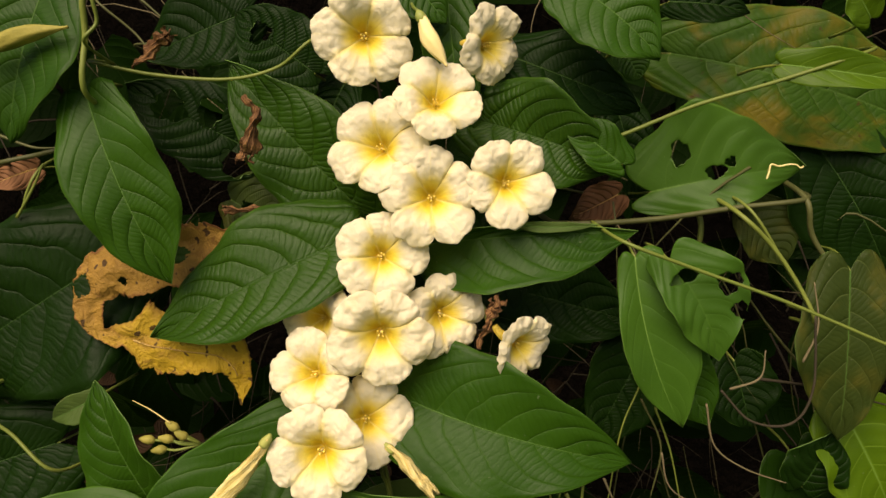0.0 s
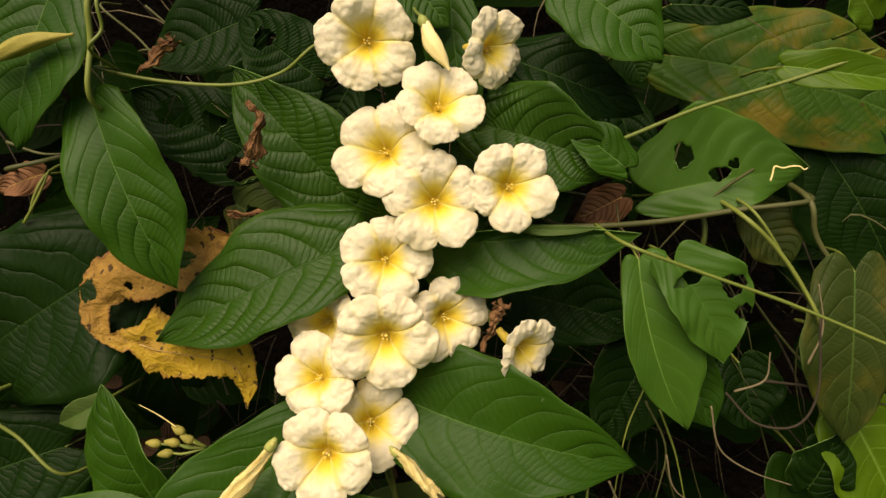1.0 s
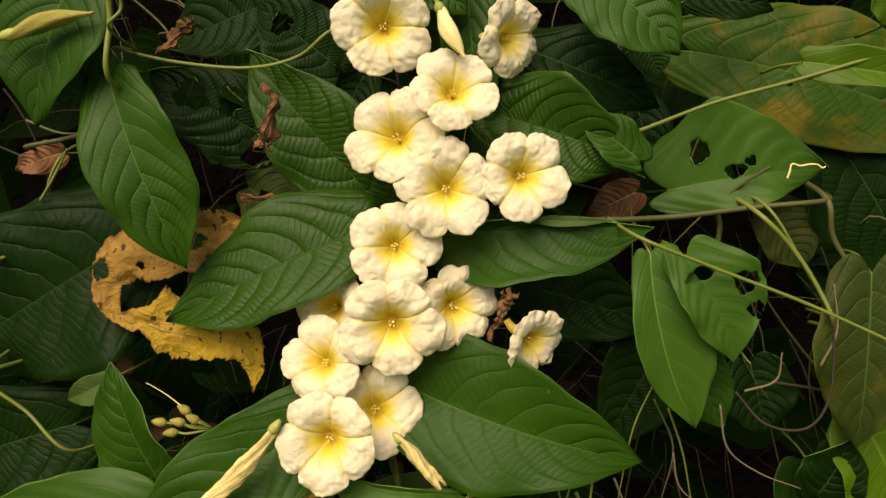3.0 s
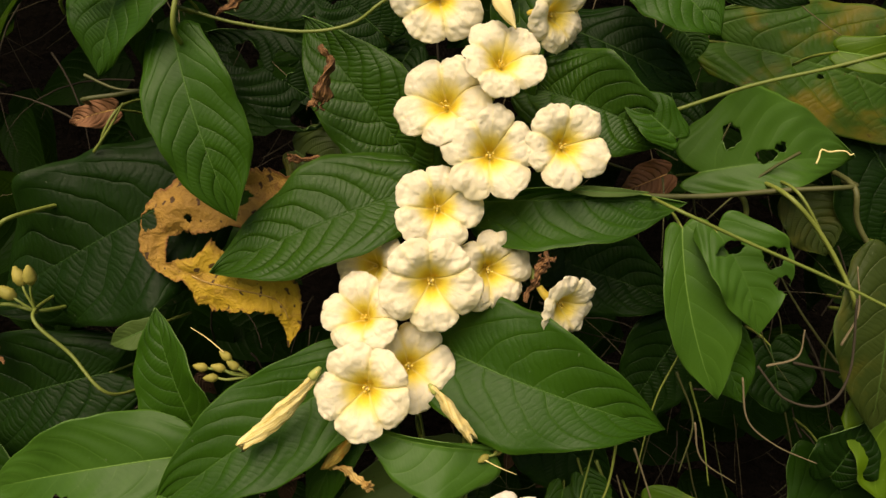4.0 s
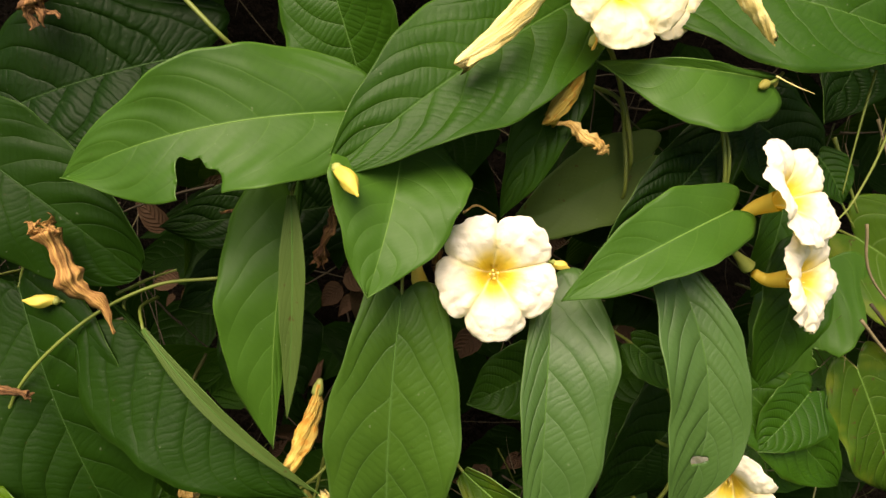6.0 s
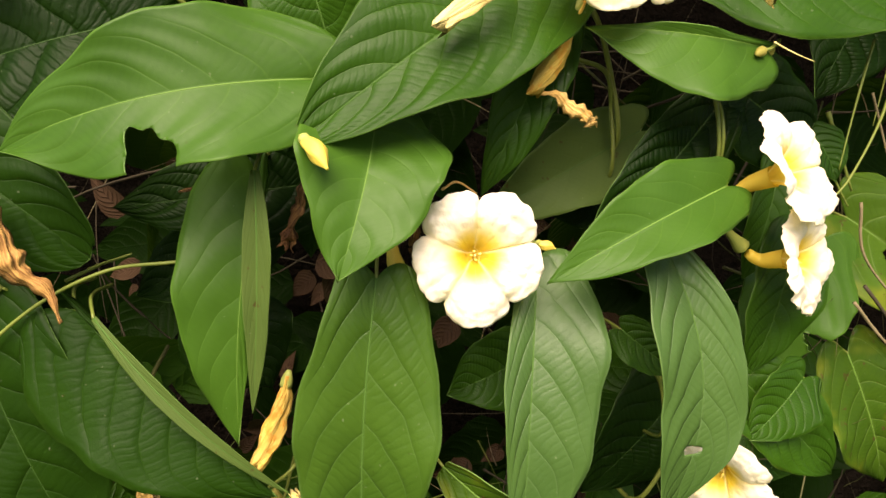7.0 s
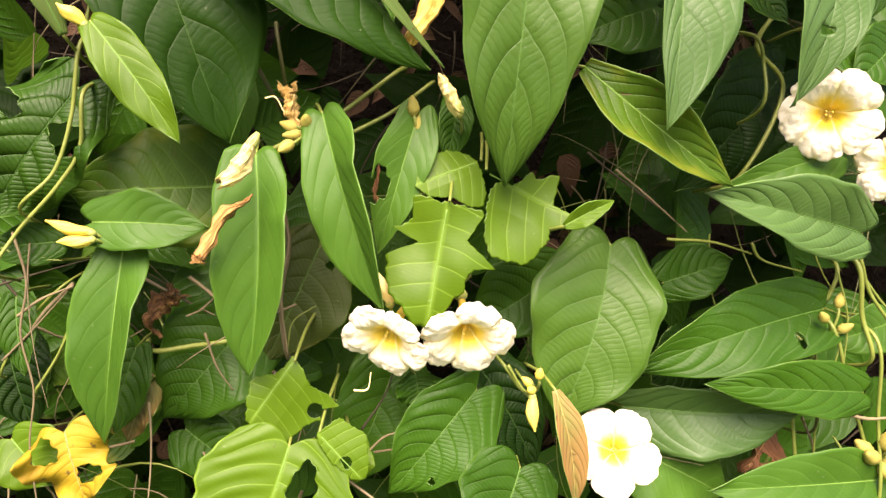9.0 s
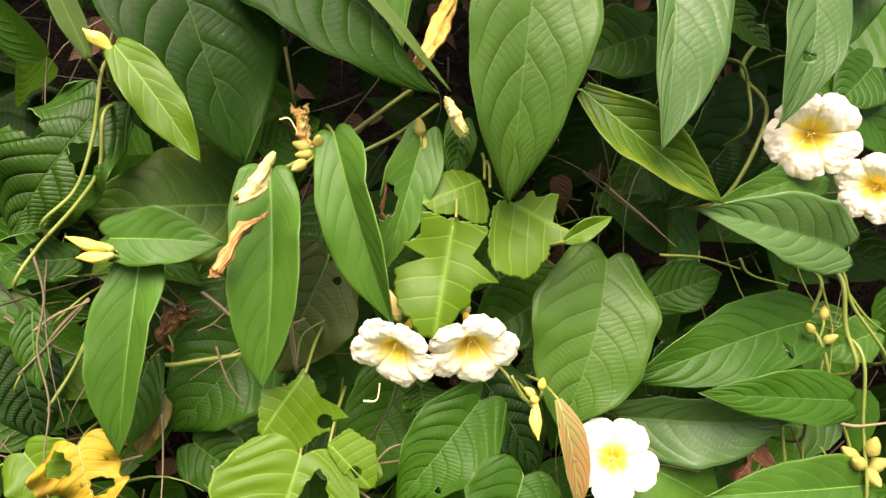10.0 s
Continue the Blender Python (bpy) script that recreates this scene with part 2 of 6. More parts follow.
YELLOW = dead_material("leaf_dead_yellow")
BROWN = leaf_material("leaf_dead_brown", (0.0700, 0.0300, 0.0130), (0.1900, 0.0900, 0.0400), (0.1500, 0.0800, 0.0400), relief=0.8, rough=0.8, ladder=0.05, spots=0.3, thin=0.08, gloss=0.15)
# Paler plush green: besides the gloss, sky sheen is put into the base colour.
SHEEN = leaf_material("leaf_pale_sheen", (0.0229, 0.0646, 0.0116), (0.0496, 0.1111, 0.0245), (0.0854, 0.1550, 0.0580), veins=8, relief=0.55, line=0.22, ladder=0.12, gloss=0.26)
PLUSH = leaf_material("leaf_plush_green", (0.0193, 0.0582, 0.0053), (0.0430, 0.1034, 0.0105), (0.0640, 0.1318, 0.0369), veins=7, relief=0.55, line=0.22, ladder=0.16, gloss=0.18)
YGREEN = leaf_material("leaf_yellow_green", (0.0125, 0.0424, 0.0030), (0.0424, 0.0958, 0.0060), (0.0735, 0.1300, 0.0239), relief=0.5, patches=0.38, patch_colour=(0.18, 0.19, 0.015), spots=0.45, line=0.5, gloss=0.12, ladder=0.1)
GOLD = leaf_material("leaf_bright_yellow", (0.2040, 0.1428, 0.0077), (0.3400, 0.2448, 0.0160), (0.3400, 0.2448, 0.0320), relief=0.4, rough=0.65, spots=0.45, patches=0.4, patch_colour=(0.22, 0.10, 0.02), thin=0.2, gloss=0.2, ladder=0.05)
RUSSET = leaf_material("leaf_russet", (0.0850, 0.0950, 0.0220), (0.1900, 0.1700, 0.0500), (0.2000, 0.1800, 0.0600), relief=0.4, rough=0.65, spots=0.3, patches=0.55, patch_colour=(0.24, 0.10, 0.035), ladder=0.02)
# Darker copy of the dead brown; the hedge's inner shade is in the colour.
DARK_BROWN = leaf_material("leaf_litter_brown", (0.02, 0.011, 0.006), (0.075, 0.042, 0.022), (0.06, 0.035, 0.02), relief=0.7, rough=0.85, ladder=0.05, spots=0.3, thin=0.05, gloss=0.1)
RIM = plain_material("leaf_edge", (0.045, 0.11, 0.018), (0.10, 0.19, 0.04), rough=0.5)
RIB = plain_material("midrib", (0.028, 0.080, 0.010), (0.055, 0.125, 0.024), rough=0.6, spec=0.15)
RIB_DARK = plain_material("midrib_dark", (0.012, 0.040, 0.005), (0.024, 0.062, 0.010), rough=0.6, spec=0.15)
RIB_LIGHT = plain_material("midrib_light", (0.055, 0.130, 0.016), (0.105, 0.200, 0.040), rough=0.6, spec=0.15)
STEM = plain_material("stem_green", (0.065, 0.10, 0.014), (0.16, 0.19, 0.036), 260, 0.5)
STEM_DARK = plain_material("stem_olive", (0.034, 0.040, 0.010), (0.085, 0.09, 0.026), 260, 0.6)
TWIG = plain_material("twig_dry", (0.065, 0.052, 0.024), (0.18, 0.145, 0.078), 300, 0.85, 0.5)
# Dry twig darkened in colour to carry the shade inside the hedge.
TWIG_DARK = plain_material("twig_dark", (0.018, 0.015, 0.010), (0.060, 0.050, 0.032), 300, 0.9, 0.5, spec=0.08)
WITHER = fibre_material("withered_petal", (0.030, 0.012, 0.006), (0.30, 0.150, 0.055), (0.10, 0.045, 0.018))
TAN = fibre_material("withered_tan", (0.30, 0.15, 0.035), (0.66, 0.47, 0.17), (0.48, 0.30, 0.08))
CREAM_DRY = fibre_material("wilted_cream", (0.46, 0.34, 0.09), (0.70, 0.60, 0.28), (0.68, 0.52, 0.18))
YELLOW_DRY = fibre_material("wilted yellow petal", (0.46, 0.29, 0.05), (0.64, 0.44, 0.12), (0.52, 0.22, 0.03))
TAN_DARK = fibre_material("withered_orange_brown", (0.13, 0.05, 0.015), (0.52, 0.30, 0.09), (0.28, 0.14, 0.045))
PETAL = petal_material("petal_cream", (0.81, 0.765, 0.575), (0.84, 0.70, 0.09), (0.83, 0.72, 0.25))
PETAL_FRESH = petal_material("petal_white_cream", (0.88, 0.84, 0.72), (0.87, 0.68, 0.07), (0.88, 0.77, 0.36))
BUD = plain_material("bud_cream", (0.70, 0.55, 0.16), (0.86, 0.76, 0.42), 150, 0.6, 0.5, 0.0008, 0.15)
BUD_YELLOW = plain_material("bud_yellow", (0.46, 0.36, 0.045), (0.70, 0.56, 0.11), 150, 0.55, 0.4, 0.0006, 0.1)
TUBE = plain_material("flower_tube", (0.72, 0.52, 0.05), (0.86, 0.70, 0.16), 120, 0.55, 0.3, 0.0005, 0.4)
SEED_BUD = plain_material("seed_bud", (0.13, 0.13, 0.025), (0.33, 0.28, 0.06), 260, 0.65, 0.7, 0.0006, spec=0.2)
CALYX = plain_material("calyx_green", (0.13, 0.18, 0.035), (0.33, 0.34, 0.09), 200, 0.55)
ANTHER = plain_material("anther", (0.72, 0.52, 0.08), (0.86, 0.70, 0.22), 400, 0.6)
# Soil far below its own tone: the shade of the gaps is coloured in.
SOIL_SHADE = plain_material("soil_gap_shade", (0.003, 0.0025, 0.002), (0.012, 0.009, 0.0065), 60, 1.0, 1.0, 0.02, spec=0.03)
# Near-black leaf green: the dark of the hedge's gaps is put into the colour.
FILL = leaf_material("leaf_gap_shade", (0.0018, 0.0069, 0.0009), (0.0040, 0.0144, 0.0014), (0.0066, 0.0202, 0.0038), relief=0.7, gloss=0.02)
GRASS = plain_material("meadow", (0.03, 0.055, 0.015), (0.07, 0.11, 0.03), 4, 0.9, 0.6, 0.05)


# ---- mesh helpers ----
def mesh_object(name, verts, faces, material, parent=None, label="", uvs=None, edge=None, thick=0.0, smooth=True):
    me = bpy.data.meshes.new(name)
    me.from_pydata([tuple(p) for p in verts], [], faces)
    if uvs is not None:
        layer = me.uv_layers.new(name="UVMap")
        order = np.empty(len(me.loops), dtype=np.int32)
        me.loops.foreach_get("vertex_index", order)
        layer.data.foreach_set("uv", np.asarray(uvs, dtype=np.float32)[order].ravel())
    me.materials.append(material)
    if edge:
        me.materials.append(edge)
    if smooth:
        me.polygons.foreach_set("use_smooth", [True] * len(me.polygons))
    me.update()
    ob = new(name, me)
    if thick:
        s = ob.modifiers.new("thickness", "SOLIDIFY")
        s.thickness, s.offset = thick, 0.0
        if edge:
            s.material_offset_rim = 1
    if parent:
        ob.parent = parent
    if label:
        ob["label"] = label
    return ob


def unit(v):
    v = np.asarray(v, float)
    return v / max(np.linalg.norm(v), 1e-9)


def spline(points, n):
    """A smooth line of n points through the given ones."""
    p = np.asarray(points, float)
    if len(p) == 2:
        return p[0] + (p[1] - p[0]) * np.linspace(0, 1, n)[:, None]
    q = np.vstack([2 * p[0] - p[1], p, 2 * p[-1] - p[-2]])
    out = []
    for s in np.linspace(0, len(p) - 1 - 1e-6, n):
        i, f = int(s), s - int(s)
        a, b, c, d = q[i:i + 4]
        out.append(0.5 * (2 * b + (c - a) * f + (2 * a - 5 * b + 4 * c - d) * f * f + (3 * b - a - 3 * c + d) * f ** 3))
    return np.array(out)


def tube(name, points, r0, r1, material, parent=None, label="", n=0, sides=8, lumps=0.0, profile=None, seed=0):
    """A round stem along a smooth line, tapering from r0 to r1, or by a profile of radii."""
    n = n or max(6, 6 * (len(points) - 1) + 1)
    line = spline(points, n)
    rng = random.Random(seed * 77 + len(points))
    verts, faces, uvs = [], [], []
    up = np.array((0.13, -1.0, 0.21))
    for i, p in enumerate(line):
        d = unit(line[min(i + 1, n - 1)] - line[max(i - 1, 0)])
        a = unit(np.cross(d, up))
        b = np.cross(d, a)
        f = i / (n - 1)
        r = r0 + (r1 - r0) * f
        if profile:
            k = f * (len(profile) - 1)
            j = min(int(k), len(profile) - 2)
            r = profile[j] + (profile[j + 1] - profile[j]) * (k - j)
        for s in range(sides):
            t = 2 * math.pi * s / sides
            q = r * (1 + lumps * (rng.random() - 0.5) * 2)
            verts.append(p + q * (math.cos(t) * a + math.sin(t) * b))
            uvs.append((s / sides, f))
    for i in range(n - 1):
        for s in range(sides):
            t = (s + 1) % sides
            faces.append((i * sides + s, i * sides + t, (i + 1) * sides + t, (i + 1) * sides + s))
    faces.append(tuple(range(sides))[::-1])
    faces.append(tuple((n - 1) * sides + s for s in range(sides)))
    return mesh_object(name, verts, faces, material, parent, label, uvs)


def holder(name, at=(0, 0, 0)):
    ob = new(name)
    ob.location, ob.empty_display_size = at, 0.01
    return ob


def keep_place(ob, parent):
    """Hang ob, built in world places, under parent without moving it."""
    ob.parent = parent
    ob.matrix_parent_inverse = Matrix.Translation(parent.location).inverted()
    return ob


# ---- leaves ----
def half_width(v, shape):
    """Half the blade's width at v (0 base, 1 tip), with 1 at its widest."""
    if shape == "long":
        return (0.30 + 0.70 * math.sin(min(v / 0.38, 1) * math.pi / 2)) * (1 if v < 0.38 else max(0.0, 1 - ((v - 0.38) / 0.62) ** 1.9))
    if shape == "round":
        return (0.6 + 0.4 * math.sin(min(v / 0.4, 1) * math.pi / 2)) * (1 if v < 0.4 else math.sqrt(max(0.0, 1 - ((v - 0.4) / 0.6) ** 2.2)))
    wide, low, pull = (0.40, 0.60, 2.35) if shape == "hang" else (0.31, 0.74, 2.2)
    if v < wide:
        return low + (1 - low) * math.sin(v / wide * math.pi / 2)
    x = (v - wide) / (1 - wide)
    return max(0.0, 1 - x ** pull) ** 1.08


def leaf(vine, base, tip, width, material=None, fold=16, bend=0.05, roll=0, wave=0.5, holes=(), shape="heart",
         label="", curl=0.0, sway=None, stalk=None, halves=(1, 1), seed=0):
    """A leaf blade from base to tip, its face towards the open side of the hedge, turned by roll about its length.
    fold: degrees by which each half rises from the midrib, one for both or a pair; bend: arch, curl: rise of the rim; holes: (along, across, radius along,
    radius across) in lengths of the leaf."""
    rng = random.Random(seed * 131 + 7)
    material = material or GREEN
    base, tip = np.array(base), np.array(tip)
    length = np.linalg.norm(tip - base)
    axis = unit(tip - base)
    out = np.array((0.0, -1.0, 0.2))
    out = unit(out - axis * (out @ axis))
    side = np.cross(out, axis)
    c, s = math.cos(radians(roll)), math.sin(radians(roll))
    side, out = side * c + out * s, out * c - side * s
    fine = bool(holes)
    nv, nu = (84, 26) if fine else (40, 10)
    p1, p2, p3 = rng.random() * 6, rng.random() * 6, rng.random() * 6
    folds = fold if isinstance(fold, tuple) else (fold, fold)
    sway = rng.uniform(-0.055, 0.055) if sway is None else sway
    twist = radians(rng.uniform(-16, 16))
    lop = rng.uniform(-0.07, 0.07)
    droop = rng.uniform(-0.02, 0.10)
    half = width / 2 * 1.05
    local, verts, uvs = [], [], []
    for i in range(nv + 1):
        v = i / nv
        hw = half * half_width(v, shape)
        for j in range(-nu, nu + 1):
            u = j / nu
            a = abs(u)
            edge_wave = (1 + (lop if u > 0 else -lop)) * (1 + a * (0.06 * math.sin(7 * v + p1 + (2 if u > 0 else 0)) + 0.03 * math.sin(15 * v + p3 * (1 if u > 0 else 2)) + 0.012 * math.sin(37 * v + p2 * (1 if u > 0 else 2))))
            b = u * hw * edge_wave * halves[1 if u > 0 else 0]
            along = v * length
            if shape != "long":
                along -= (0.08 if shape == "hang" else 0.15) * min(length, 1.5 * width) * math.sin(math.pi * min(a, 1.0) ** 0.9 * 0.93) * (1 - v) ** 5
            tilt = radians(folds[1 if u > 0 else 0]) * min(1.0, 0.35 + 2.2 * v)
            n = abs(b) * math.tan(tilt) if not isinstance(fold, tuple) else abs(b) * 1.25 * math.sin(tilt)
            b *= math.cos(tilt) * 1.25 if isinstance(fold, tuple) and tilt > 0.6 else 1.0
            n += bend * length * 4 * v * (1 - v)
            b += sway * length * 4 * v * (1 - v) * 0.5
            n += 0.02 * half * math.sin(44 * (v - 0.17 * a - 0.17 * a * a) + p2) * a * (1 - a) * 2 * min(1, 4 * (1 - v))
            n += curl * half * a ** 4 * math.sin(math.pi * min(1, v + 0.12))
            n += wave * 0.16 * half * a * a * math.sin(9 * v + p3 + (1.7 if u > 0 else 0)) + wave * 0.07 * half * a * a * math.sin(21 * v + p2 - (0.9 if u > 0 else 0)) + wave * 0.08 * half * math.sin(5 * v + p1) * u
            n -= droop * length * v ** 3
            local.append((along / length, b / length))
            tw = twist * (v - 0.3)
            verts.append(base + axis * along + side * (b * math.cos(tw)) + out * (n + b * math.sin(tw)))
            uvs.append((u * 0.5 + 0.5, v))
    cols = 2 * nu + 1
    gone = set()
    for (ha, hb, ra, rb) in holes:
        ph = rng.random() * 6
        inside = []
        for k, (a, b) in enumerate(local):
            da, db = (a - ha) / ra, (b - hb) / rb
            ang = math.atan2(db, da)
            lim = 1 + 0.13 * math.sin(3 * ang + ph) + 0.09 * math.sin(7 * ang + 2 * ph)
            q = math.hypot(da, db) / lim
            if q < 1:
                inside.append((k, q, ha - a, hb - b))
        gone_now = {k for k, *_ in inside}
        gone |= gone_now
        for k, q, da, db in inside:
            if q > 0.25:
                grow = (1 / q - 1) * length
                verts[k] = verts[k] - axis * da * grow - side * db * grow
    faces = []
    for i in range(nv):
        for j in range(cols - 1):
            f = (i * cols + j, i * cols + j + 1, (i + 1) * cols + j + 1, (i + 1) * cols + j)
            if not all(k in gone for k in f):
                faces.append(f)
    blade = mesh_object("leaf", verts, faces, material, None, label, uvs, edge=RIM if material not in (YELLOW, BROWN, GOLD) else None, thick=0.0005)
    if vine:
        keep_place(blade, vine)
    ribs = []
    for i in range(0, nv + 1, 2 if not fine else 4):
        k = i * cols + nu
        if k in gone:
            break
        ribs.append(np.array(verts[k]) + out * 0.0001)
    if len(ribs) > 3:
        tube("midrib", ribs, 0.00055, 0.00015, RIB_LIGHT if material in (LIME, FRESH, YGREEN) else RIB_DARK if material in (DEEP_SHADE, SHADE, QUILT) else RIB if material not in (YELLOW, BROWN, GOLD, RUSSET) else TAN, blade, n=len(ribs), sides=6)
    end = stalk if stalk is not None else tuple(base - axis * 0.10 * length + np.array((0, 0.05, -0.004)))
    mid = (base * 0.6 + np.array(end) * 0.4) - axis * 0.05 * length
    tube("petiole", [base + out * 0.0002, mid, end], 0.0008, 0.0011, STEM, blade, n=9, sides=7)
    return blade


def lobed_leaf(vine, base, middle, lobes, material, label, seed=0, holes=()):
    """A thin, eaten leaf: points round its middle, the first one its tip, with the gaps between them bitten out.
    lobes: (point, share of the blade left in the gap after it, going round); holes: (place, radius)."""
    rng = random.Random(seed * 37 + 1)
    base, mid = np.array(base), np.array(middle)
    e1, e2, out = np.array((1.0, 0.0, 0.0)), unit((0.0, 0.12, 1.0)), unit((0.0, -1.0, 0.12))
    flat = lambda q: np.array(((np.array(q) - mid) @ e1, (np.array(q) - mid) @ e2))
    rays = sorted((math.atan2(*flat(q)[::-1]), np.linalg.norm(flat(q)), left) for q, left in lobes)
    rays = [(rays[-1][0] - 2 * math.pi, *rays[-1][1:])] + rays + [(rays[0][0] + 2 * math.pi, *rays[0][1:])]
    tip, foot = flat(lobes[0][0]), flat(base)
    axis = unit(tip - foot)
    length = np.linalg.norm(tip - foot)
    size = sum(r[1] for r in rays) / len(rays)
    ph = [rng.random() * 6.28 for _ in range(6)]
    nt, nr = 260, 24
    height = lambda x, y: size * (0.16 * math.sin(34 * x + 21 * y + ph[2]) + 0.07 * math.sin(95 * y - 60 * x + ph[3]) + 0.03 * math.sin(190 * x + 120 * y + ph[4])) - 0.10 * abs(x * axis[1] - y * axis[0])
    verts, uvs = [mid + out * height(0, 0)], []
    spots = [(0.0, 0.0)]
    for j in range(nt):
        t = 2 * math.pi * j / nt - math.pi
        i = max(k for k in range(len(rays) - 1) if rays[k][0] <= t)
        (a0, r0, left), (a1, r1, _) = rays[i], rays[i + 1]
        f = (t - a0) / (a1 - a0)
        far = r0 + (r1 - r0) * f * f * (3 - 2 * f)
        far *= 1 - (1 - left) * math.sin(math.pi * f) ** (0.9 if left < 0.8 else 1.4)
        far *= 1 + 0.018 * math.sin(17 * t + ph[0]) + 0.014 * math.sin(39 * t + ph[1])
        for k in range(1, nr + 1):
            x, y = math.cos(t) * far * k / nr, math.sin(t) * far * k / nr
            spots.append((x, y))
            verts.append(mid + e1 * x + e2 * y + out * height(x, y))
    gone = set()
    for place, radius in holes:
        c = flat(place)
        for k, (x, y) in enumerate(spots):
            d = np.array((x, y)) - c
            far = np.linalg.norm(d)
            if far < radius:
                gone.add(k)
                if far > 0.25 * radius:
                    d *= radius / far - 1
                    verts[k] = verts[k] + e1 * d[0] + e2 * d[1]
    for x, y in spots:
        d = np.array((x, y)) - foot
        uvs.append((0.5 + 0.62 * (d[0] * axis[1] - d[1] * axis[0]) / length, float(d @ axis) / length))
    faces = [(0, 1 + j * nr, 1 + (j + 1) % nt * nr) for j in range(nt)]
    faces += [(1 + j * nr + i, 1 + j * nr + i + 1, 1 + (j + 1) % nt * nr + i + 1, 1 + (j + 1) % nt * nr + i) for j in range(nt) for i in range(nr - 1)]
    faces = [f for f in faces if not all(k in gone for k in f)]
    blade = keep_place(mesh_object("leaf", verts, faces, material, None, label, uvs, edge=RIM, thick=0.0005), vine)
    rib = [foot + axis * length * f for f in (0.06, 0.2, 0.35, 0.5, 0.65, 0.8, 0.93)]
    tube("midrib", [mid + e1 * x + e2 * y + out * (height(x, y) + 0.0002) for x, y in rib], 0.0005, 0.0002, RIB_LIGHT, blade, n=24, sides=6)
    tube("petiole", [base, base + np.array((0.004, 0.02, 0.012)), base + np.array((0.01, 0.05, 0.02))], 0.0008, 0.0011, STEM, blade, n=9, sides=7)
    return blade


def ragged_leaf(points, widths, material, label, seed=0, holes=()):
    """A dead leaf eaten down to a ragged band: a crooked line with widths, torn edges, crumples and round holes.
    holes: (along, across, radius) with along from 0 to 1 and across from -1 to 1."""
    rng = random.Random(seed * 13 + 5)
    n, m = 220, 26
    line = spline(points, n)
    ph = [rng.random() * 6.28 for _ in range(8)]
    tear = [0.0, 0.0]
    verts, uvs, keep = [], [], []
    for i, p in enumerate(line):
        s = i / (n - 1)
        d = unit(line[min(i + 2, n - 1)] - line[max(i - 2, 0)])
        side = unit(np.cross((0.0, -1.0, 0.2), d))
        out = np.cross(d, side)
        k = s * (len(widths) - 1)
        j = min(int(k), len(widths) - 2)
        f = k - j
        f = f * f * (3 - 2 * f)
        half = (widths[j] + (widths[j + 1] - widths[j]) * f) / 2
        for q in (0, 1):
            tear[q] = 0.8 * tear[q] + 0.055 * rng.gauss(0, 1)
        for j in range(-m, m + 1):
            u = j / m
            e = 1 + abs(u) * (tear[u > 0] + 0.06 * math.sin(29 * s + ph[0] + 2 * (u > 0)) + 0.04 * math.sin(61 * s + ph[1]))
            z = 0.10 * half * math.sin(13 * s + 2.3 * u + ph[2]) + 0.06 * half * math.sin(27 * s - 4 * u + ph[3]) + 0.12 * half * u * u * math.sin(19 * s + ph[4])
            z += 0.03 * half * math.sin(51 * s + 7 * u + ph[5])
            verts.append(p + side * u * half * e + out * z)
            uvs.append((u * 0.5 + 0.5, s))
            gone = any(((s - a) * len_ratio) ** 2 + ((u - b) * half / r) ** 2 < (1 + 0.2 * math.sin(3 * math.atan2(u - b, s - a) + ph[6])) ** 2
                       for a, b, r in holes for len_ratio in (np.linalg.norm(np.diff(line, axis=0), axis=1).sum() / r,)) if holes else False
            keep.append(not gone)
    w = 2 * m + 1
    faces = [f for i in range(n - 1) for j in range(w - 1) for f in ((i * w + j, i * w + j + 1, (i + 1) * w + j + 1, (i + 1) * w + j),) if any(keep[k] for k in f)]
    ob = mesh_object("dead_leaf", verts, faces, material, uvs=uvs, thick=0.0004)
    rib = [np.array(verts[i * w + m - 5]) + np.array((0, -0.0004, 0)) for i in range(int(0.58 * n), int(0.93 * n), 6)]
    tube("midrib", rib, 0.0006, 0.0003, TAN, ob, n=len(rib), sides=6)
    return tagged(ob, label, "dead leaf")


# ---- flowers ----
def basis(facing):
    f = unit(facing)
    x = unit(np.cross((0.0, 0.0, 1.0), f))
    return x, np.cross(f, x), f


